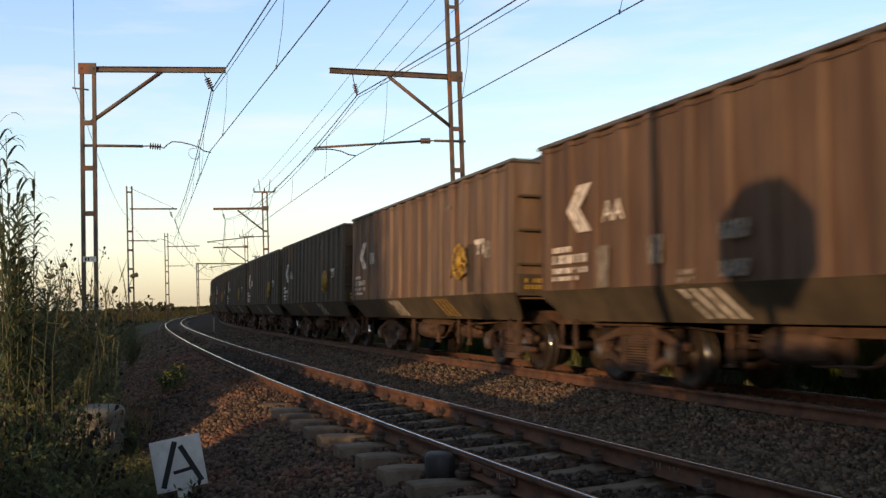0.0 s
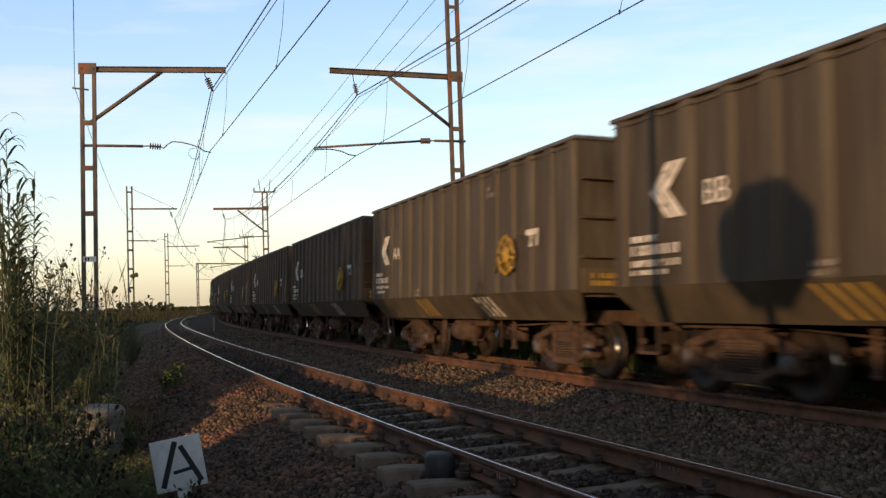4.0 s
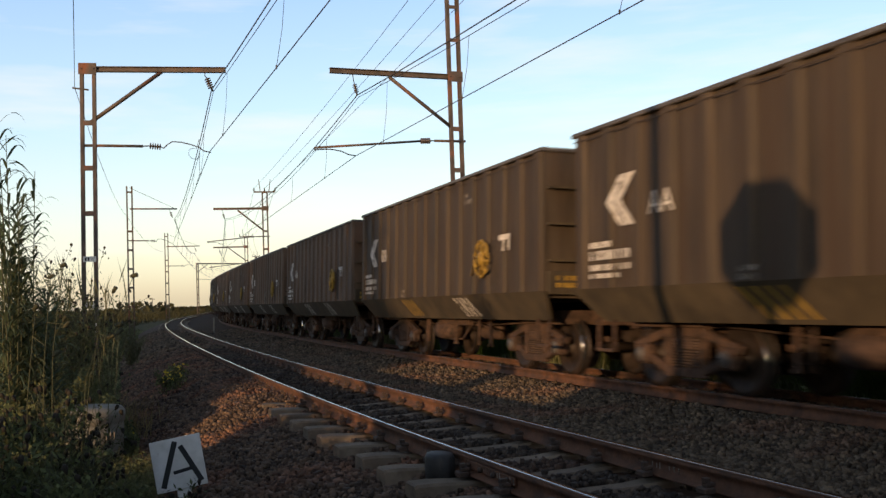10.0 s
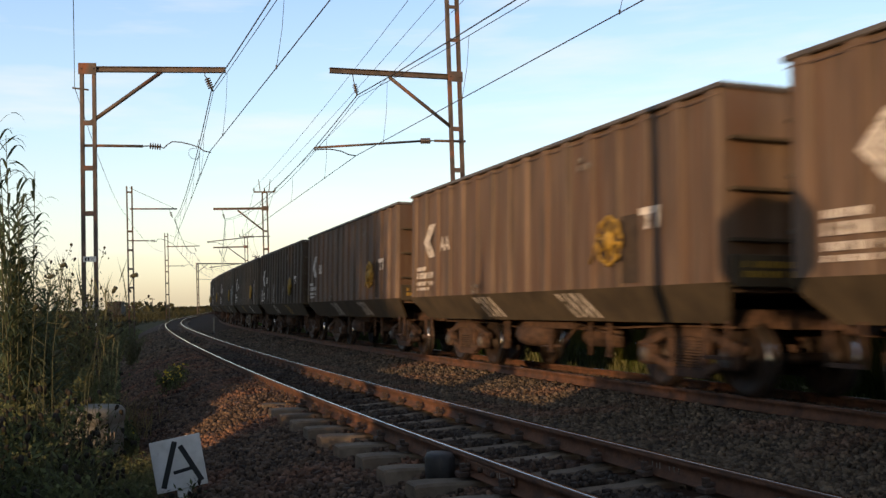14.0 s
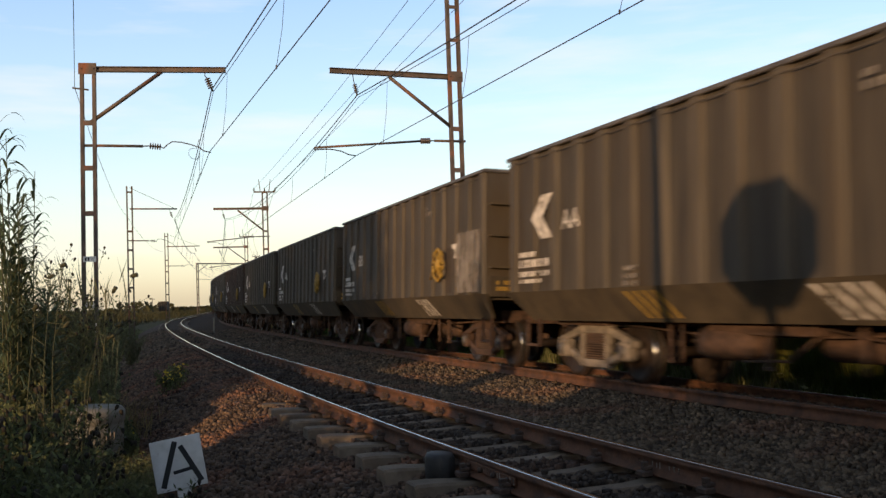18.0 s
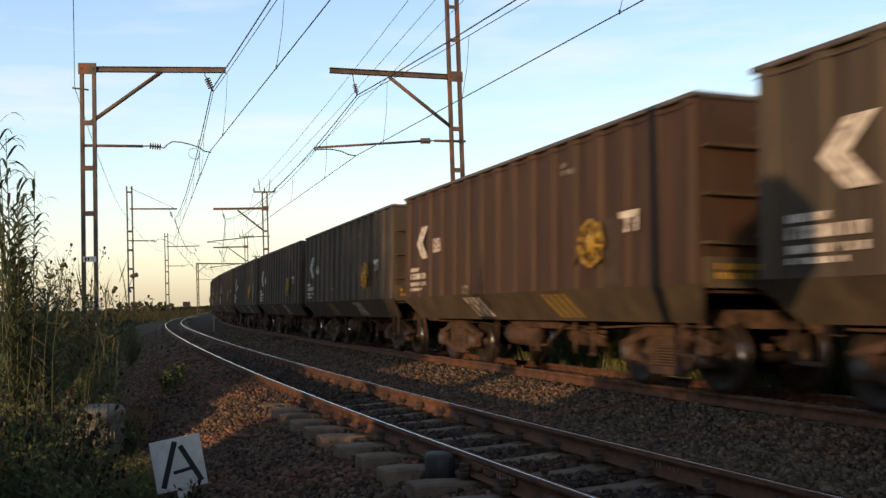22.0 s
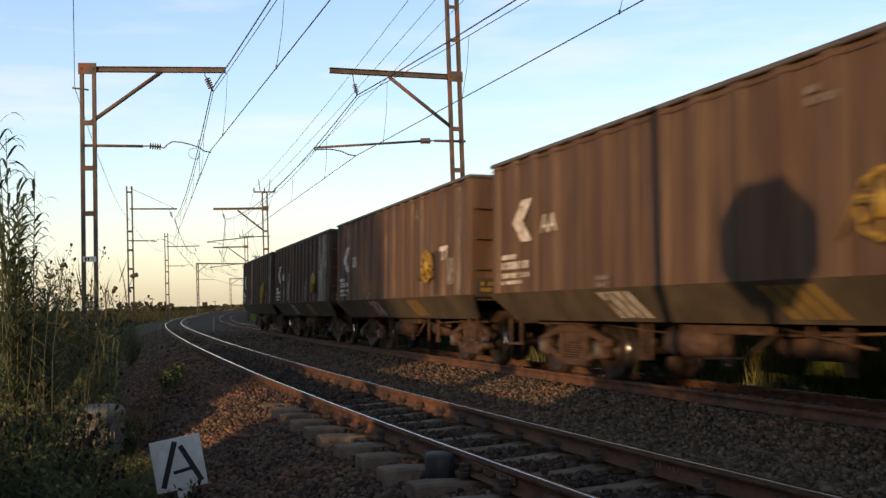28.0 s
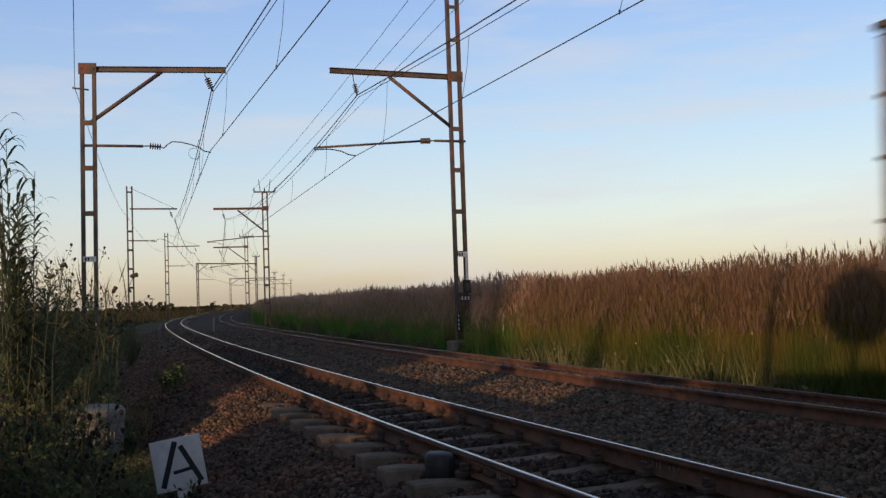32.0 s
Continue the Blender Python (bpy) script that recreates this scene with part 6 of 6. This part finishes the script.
def low_leaves():
    """Low leafy plants along the ballast foot near the letter sign."""
    rg = np.random.RandomState(77)
    n = 5200
    y = rg.uniform(8.2, 12.2, n)
    x = (rg.uniform(60, 300, n) - 784) / 1724 * y
    ok = (x < -2.75 - 0.09 * (y - 8)) & (np.hypot(x + 4.62, y - 12.6) > 0.62)
    x, y = x[ok], y[ok]
    n = len(x)
    c = 0.5 + 0.5 * np.sin(x * 5.1 + y * 2.3) * np.sin(y * 3.7 - x)
    z = -0.92 + rg.rand(n) ** 1.5 * 0.42 * (0.35 + 0.65 * c)
    g = blades(np.stack([x, y, np.full(n, -0.95)], -1), rg.uniform(0.1, 0.4, n), np.full(n, 0.007), rg.uniform(0.1, 0.6, n), rg)
    tagged(new("low_leaves", fast_mesh("low_leaves", *join([leaves(np.stack([x, y, z], -1), 0.03, rg, 2.0), g]), M_SCRUB)), "low leafy green weeds at the foot of the ballast", "weeds", kind="stuff")


low_leaves()


def reed(seed, height, n_stem, loc):
    """A tall reed with long arching leaves up its stems."""
    rnd, rg = random.Random(seed), np.random.RandomState(seed)
    w = tagged(new("tall_reed"), "tall reed with long drooping narrow leaves at the trackside", "reed", "reeds")
    w.matrix_world = Matrix.Translation(loc)
    st, geo = [], []
    for k in range(n_stem):
        a = rnd.uniform(0, 6.283)
        b = Vector((rnd.uniform(-0.07, 0.05), rnd.uniform(-0.2, 0.2), 0))
        h = height * rnd.uniform(0.82, 1.0)
        t = b + Vector((math.cos(a) * 0.04 * h, math.sin(a) * 0.04 * h, h))
        st.append(([b, b.lerp(t, 0.5) + Vector((0.02, 0, 0)), t], [0.010, 0.007, 0.003]))
        for j in range(40):
            u = 0.15 + 0.85 * j / 40
            p = b.lerp(t, u)
            az = rnd.gauss(0.0, 1.0) + (math.pi if rnd.random() < 0.35 else 0.0)
            L = rnd.uniform(0.24, 0.46) * (1.1 - 0.25 * u)
            up = rnd.uniform(0.6, 1.2)
            v = []
            for i in range(7):
                q = i / 6
                c = p + Vector((math.cos(az) * L * 0.85 * q, math.sin(az) * L * 0.85 * q, L * (up * q - (up * 0.85) * q ** 2.8)))
                wd = 0.036 * min(1.0, 3.2 * q + 0.25) * (1 - q) ** 0.7 + 0.001
                tilt = Vector((-math.sin(az), math.cos(az), rnd.uniform(-0.4, 0.4)))
                sd = tilt * wd / 2
                v += [tuple(c - sd), tuple(c + sd)]
            geo.append((np.array(v), np.array([[2 * i, 2 * i + 1, 2 * i + 3, 2 * i + 2] for i in range(6)])))
    tagged(part("branchwork", tubes("branchwork", st, M_STEM, 5), w), kind="stuff")
    part("leaves", fast_mesh("leaves", *join(geo), M_REED), w)
    return w


for sd, h, n, x, y in ((1, 4.0, 4, -4.06, 9.2), (2, 3.8, 5, -4.12, 9.3), (3, 3.3, 6, -4.17, 9.5), (4, 2.75, 6, -4.1, 9.4), (5, 2.5, 5, -3.98, 9.3), (6, 2.35, 5, -4.0, 9.7)):
    reed(sd, h, n, (x, y, -0.95))


def feather_grass(seed, loc, h, n):
    rg = np.random.RandomState(seed)
    w = tagged(new("feather_grass"), "clump of tall feathery grass gone to seed", "grass", "feathery grass clumps")
    w.matrix_world = Matrix.Translation(loc)
    P = np.concatenate([rg.normal(0, 0.16, (n, 2)), np.zeros((n, 1))], 1)
    H = h * rg.uniform(0.6, 1.0, n)
    part("stalks", fast_mesh("stalks", *blades(P, H, np.full(n, 0.006), rg.uniform(0.05, 0.3, n), rg), M_FEATHER), w)
    k = n // 2
    part("plumes", fast_mesh("plumes", *plumes(P[:k], H[:k], rg.normal(size=(k, 2)) * 0.05 * h, rg, 0.22, 0.05), M_FEATHER), w)


_r = random.Random(5)
for k in range(18):
    y = _r.uniform(13.8, 18)
    px = -10 + 205 * (k + _r.random()) / 18
    feather_grass(60 + k, ((px - 784) / 1724 * y, y, -0.95), _r.uniform(0.88, 1.0) * (2.15 + y / 1724 * np.interp(px, [0, 100, 150, 200], [100, 105, 85, 35])), 9)


def thistle(seed, loc, h, reach):
    """A bare stalk leaning out with large dry flower heads."""
    rnd = random.Random(seed)
    w = tagged(new("dry_thistle"), "bare leaning stalk with plump dry flower heads", "weed", "dry thistles")
    w.matrix_world = Matrix.Translation(loc)
    st, tips = [], []
    top = Vector((reach, 0, h))
    st.append(([Vector((0, 0, 0)), Vector((reach * 0.35, 0, h * 0.7)), top], [0.0045, 0.0035, 0.0025]))
    tips.append(top)
    for j in range(1 if seed > 80 else 2):
        p = Vector((reach * 0.35, 0, h * 0.7)).lerp(top, rnd.uniform(0.1, 0.9))
        q = p + Vector((rnd.uniform(-0.05, 0.22), rnd.uniform(-0.1, 0.1), rnd.uniform(-0.12, 0.14)))
        st.append(([p, q], [0.003, 0.002]))
        tips.append(q)
    part("stalk", tubes("stalk", st, M_STEM, 5), w)
    for q in tips:
        part("flower_head", THISTLE, w, "", Matrix.Translation(q) @ Euler((rnd.uniform(-0.5, 0.5), rnd.uniform(0.5, 1.4), 0)).to_matrix().to_4x4())


THISTLE = lathe("flower_head", [(0.004, -0.032), (0.010, -0.026), (0.0165, -0.006), (0.0145, 0.014), (0.018, 0.028), (0.006, 0.034)], M_THISTLE, 9)
for k, (px, py, y, rc) in enumerate(((235, 488, 7.0, 0.5), (200, 514, 7.4, 0.35), (110, 470, 8.2, 0.15), (88, 490, 7.6, 0.1), (60, 545, 6.8, 0.1))):
    top = (1.2026 + (518 + (784 - px) * 0.0338 - py) / 1724 * y)
    thistle(80 + k, ((px - 784) / 1724 * y - rc, y, -0.93), top + 0.93, rc)

# the small yellow-flowered plant on the ballast shoulder
for k, (px, py, y) in enumerate(((303, 690, 18.6), (290, 700, 17.6), (312, 668, 19.4), (215, 700, 14.0), (262, 862, 8.2))):
    w = weed(90 + k, 0.42, 0.16, 260, 0, 0.03)
    z = -0.46 if px > 280 else -0.9
    w.matrix_world = Matrix.Translation(((px - 784) / 1724 * y, y, z))
    tagged(w, "small bright green weed with yellow flowers on the ballast shoulder", "wild flower", "yellow-flowered weeds")
    rg = np.random.RandomState(k)
    P = np.concatenate([rg.normal(0, 0.07, (26, 2)), rg.uniform(0.2, 0.42, (26, 1))], 1)
    part("flowers", fast_mesh("flowers", *leaves(P, 0.045, rg, 1.0), M_FLOWER), w, "small yellow flowers")


def shrub(seed, loc, size, n):
    """A fine-leaved grey-green shrub: upright twigs in uneven clumps."""
    rg, rnd = np.random.RandomState(seed), random.Random(seed)
    w = tagged(new("wild_shrub"), "fine-leaved grey-green wild shrub beside the track", "shrub", "wild shrubs")
    w.matrix_world = Matrix.Translation(loc)
    r, h = size
    st, P = [], []
    for k in range(34):
        a, q = rnd.uniform(0, 6.283), math.sqrt(rnd.random())
        hh = h * (1.0 - 0.35 * q * q) * rnd.uniform(0.7, 1.05)
        tip = Vector((math.cos(a) * r * q, math.sin(a) * r * q, hh))
        st.append(([Vector((0.1 * tip.x, 0.1 * tip.y, 0)), Vector((0.6 * tip.x, 0.6 * tip.y, 0.5 * hh)), tip], [0.008, 0.005, 0.002]))
        u = rg.rand(n // 34) ** 0.7
        p = np.stack([tip.x * (0.1 + 0.9 * u), tip.y * (0.1 + 0.9 * u), hh * u], -1) + rg.normal(size=(n // 34, 3)) * np.array([0.06, 0.06, 0.05])
        P.append(p)
    P = np.concatenate(P)
    P[:, 2] = np.maximum(P[:, 2], 0.02)
    tagged(part("branchwork", tubes("branchwork", st, M_STEM, 4), w), kind="stuff")
    part("leaves", fast_mesh("leaves", *leaves(P, 0.017, rg, 3.2, 0.6), M_REED if seed % 3 else M_FEATHER), w)


_r = random.Random(12)
for k, (px, y, h) in enumerate(((-14, 14.5, 2.5), (22, 15.0, 2.4), (56, 16.0, 2.2), (132, 19.0, 2.1), (10, 12.5, 1.6), (228, 34.0, 1.5))):
    shrub(400 + k, ((px - 784) / 1724 * y, y, -0.95), (_r.uniform(0.4, 0.6), h), 5200)


def bush(name, label, category, loc, size, n, leaf, seed, group=""):
    """A leafy mass with limbs: many small leaves in uneven clumps."""
    rg, rnd = np.random.RandomState(seed), random.Random(seed)
    w = tagged(new(name), label, category, group)
    w.matrix_world = Matrix.Translation(loc)
    rx, ry, h = size
    st = []
    cl = []
    for k in range(26):
        a, u = rnd.uniform(0, 6.283), rnd.uniform(0.2, 1.0)
        r = math.sqrt(rnd.random()) * (1.0 - 0.45 * u)
        c = Vector((math.cos(a) * r * rx, math.sin(a) * r * ry, h * u * 0.92))
        cl.append((c, rnd.uniform(0.22, 0.42)))
        st.append(([Vector((0, 0, 0)), c * 0.5 + Vector((0, 0, -0.05 * h)), c], [0.05, 0.03, 0.01]))
    part("limbs", tubes("limbs", st, M_BARK, 5), w)
    P = []
    for c, r in cl:
        m = n // len(cl)
        d = rg.normal(size=(m, 3)) * np.array([rx, ry, h * 0.5]) * r * 0.55
        P.append(np.array(c)[None] + d)
    P = np.concatenate(P)
    P[:, 2] = np.clip(P[:, 2], 0.05, h * 1.02)
    part("foliage", fast_mesh("foliage", *leaves(P, leaf, rg, 1.7), M_WEED), w)
    return w


# a hedge behind the camera and taller trees out to its left, towards the sun
_r = random.Random(3)
TAN = math.tan(SUN_EL)
for k in range(14):
    wv = -7.6 + 1.35 * k
    zt = 1.5 if wv < -5 else 0.28 + 16.0 * TAN
    p = sunward(wv, -5.4 + _r.uniform(-0.3, 0.3))
    bush("hedge_bush", "dense wild hedge bush behind the camera", "bush", (p.x, p.y, -0.95), (1.15, 1.2, zt + 0.95), 12000, 0.11, 200 + k, "hedge behind the camera")
for k in range(38):
    wv = -14.6 - 2.5 * k
    p = sunward(wv, -0.67 * wv - 31.5 + _r.uniform(-0.5, 0.5))
    bush("roadside_tree", "dense roadside tree out to the side of the line", "tree", (p.x, p.y, -1.0), (2.1, 2.1, 11.3 + _r.uniform(-0.3, 0.8)), (4200, 7000)[k] if k < 2 else 9000, 0.17, 300 + k, "trees beside the line")

# ---- the distance ----
def far_shrubs():
    """A low line of shrubs towards the horizon."""
    rg = np.random.RandomState(17)
    n = 9000
    a, r = rg.uniform(-0.62, 0.62, n), rg.uniform(260, 900, n)
    h = rg.uniform(0.2, 1.0, n) ** 2 * (1.2 + 2.2 * (np.sin(a * 37) > 0.55))
    c = np.stack([np.sin(a) * r, np.cos(a) * r, terrain(np.sin(a) * r, np.cos(a) * r, -2.2) + h], -1)
    v, f = leaves(c, 1.5, rg, 1.3)
    tagged(new("far_shrubs", fast_mesh("far_shrubs", v, f, M_FARVEG)), "low dry shrubs along the far horizon", "shrubs", kind="stuff")


far_shrubs()
for px, d in ((267, 420), (378, 520)):
    tpole = tagged(new("power_pole"), "tiny distant wooden power pole with a cross arm", "power pole", "distant power poles")
    tpole.matrix_world = Matrix.Translation(((px - 784) / 1724 * d, d, -4.5))
    part("shaft", tube("shaft", [(0, 0, 0), (0, 0, 7.5 if px < 300 else 5.5)], 0.14, M_BARK, 6), tpole)
    part("cross_arm", boxes("cross_arm", [(-1.1, 1.1, -0.08, 0.08, 6.9 if px < 300 else 5.0, 7.1 if px < 300 else 5.2)], M_BARK), tpole)


motions()
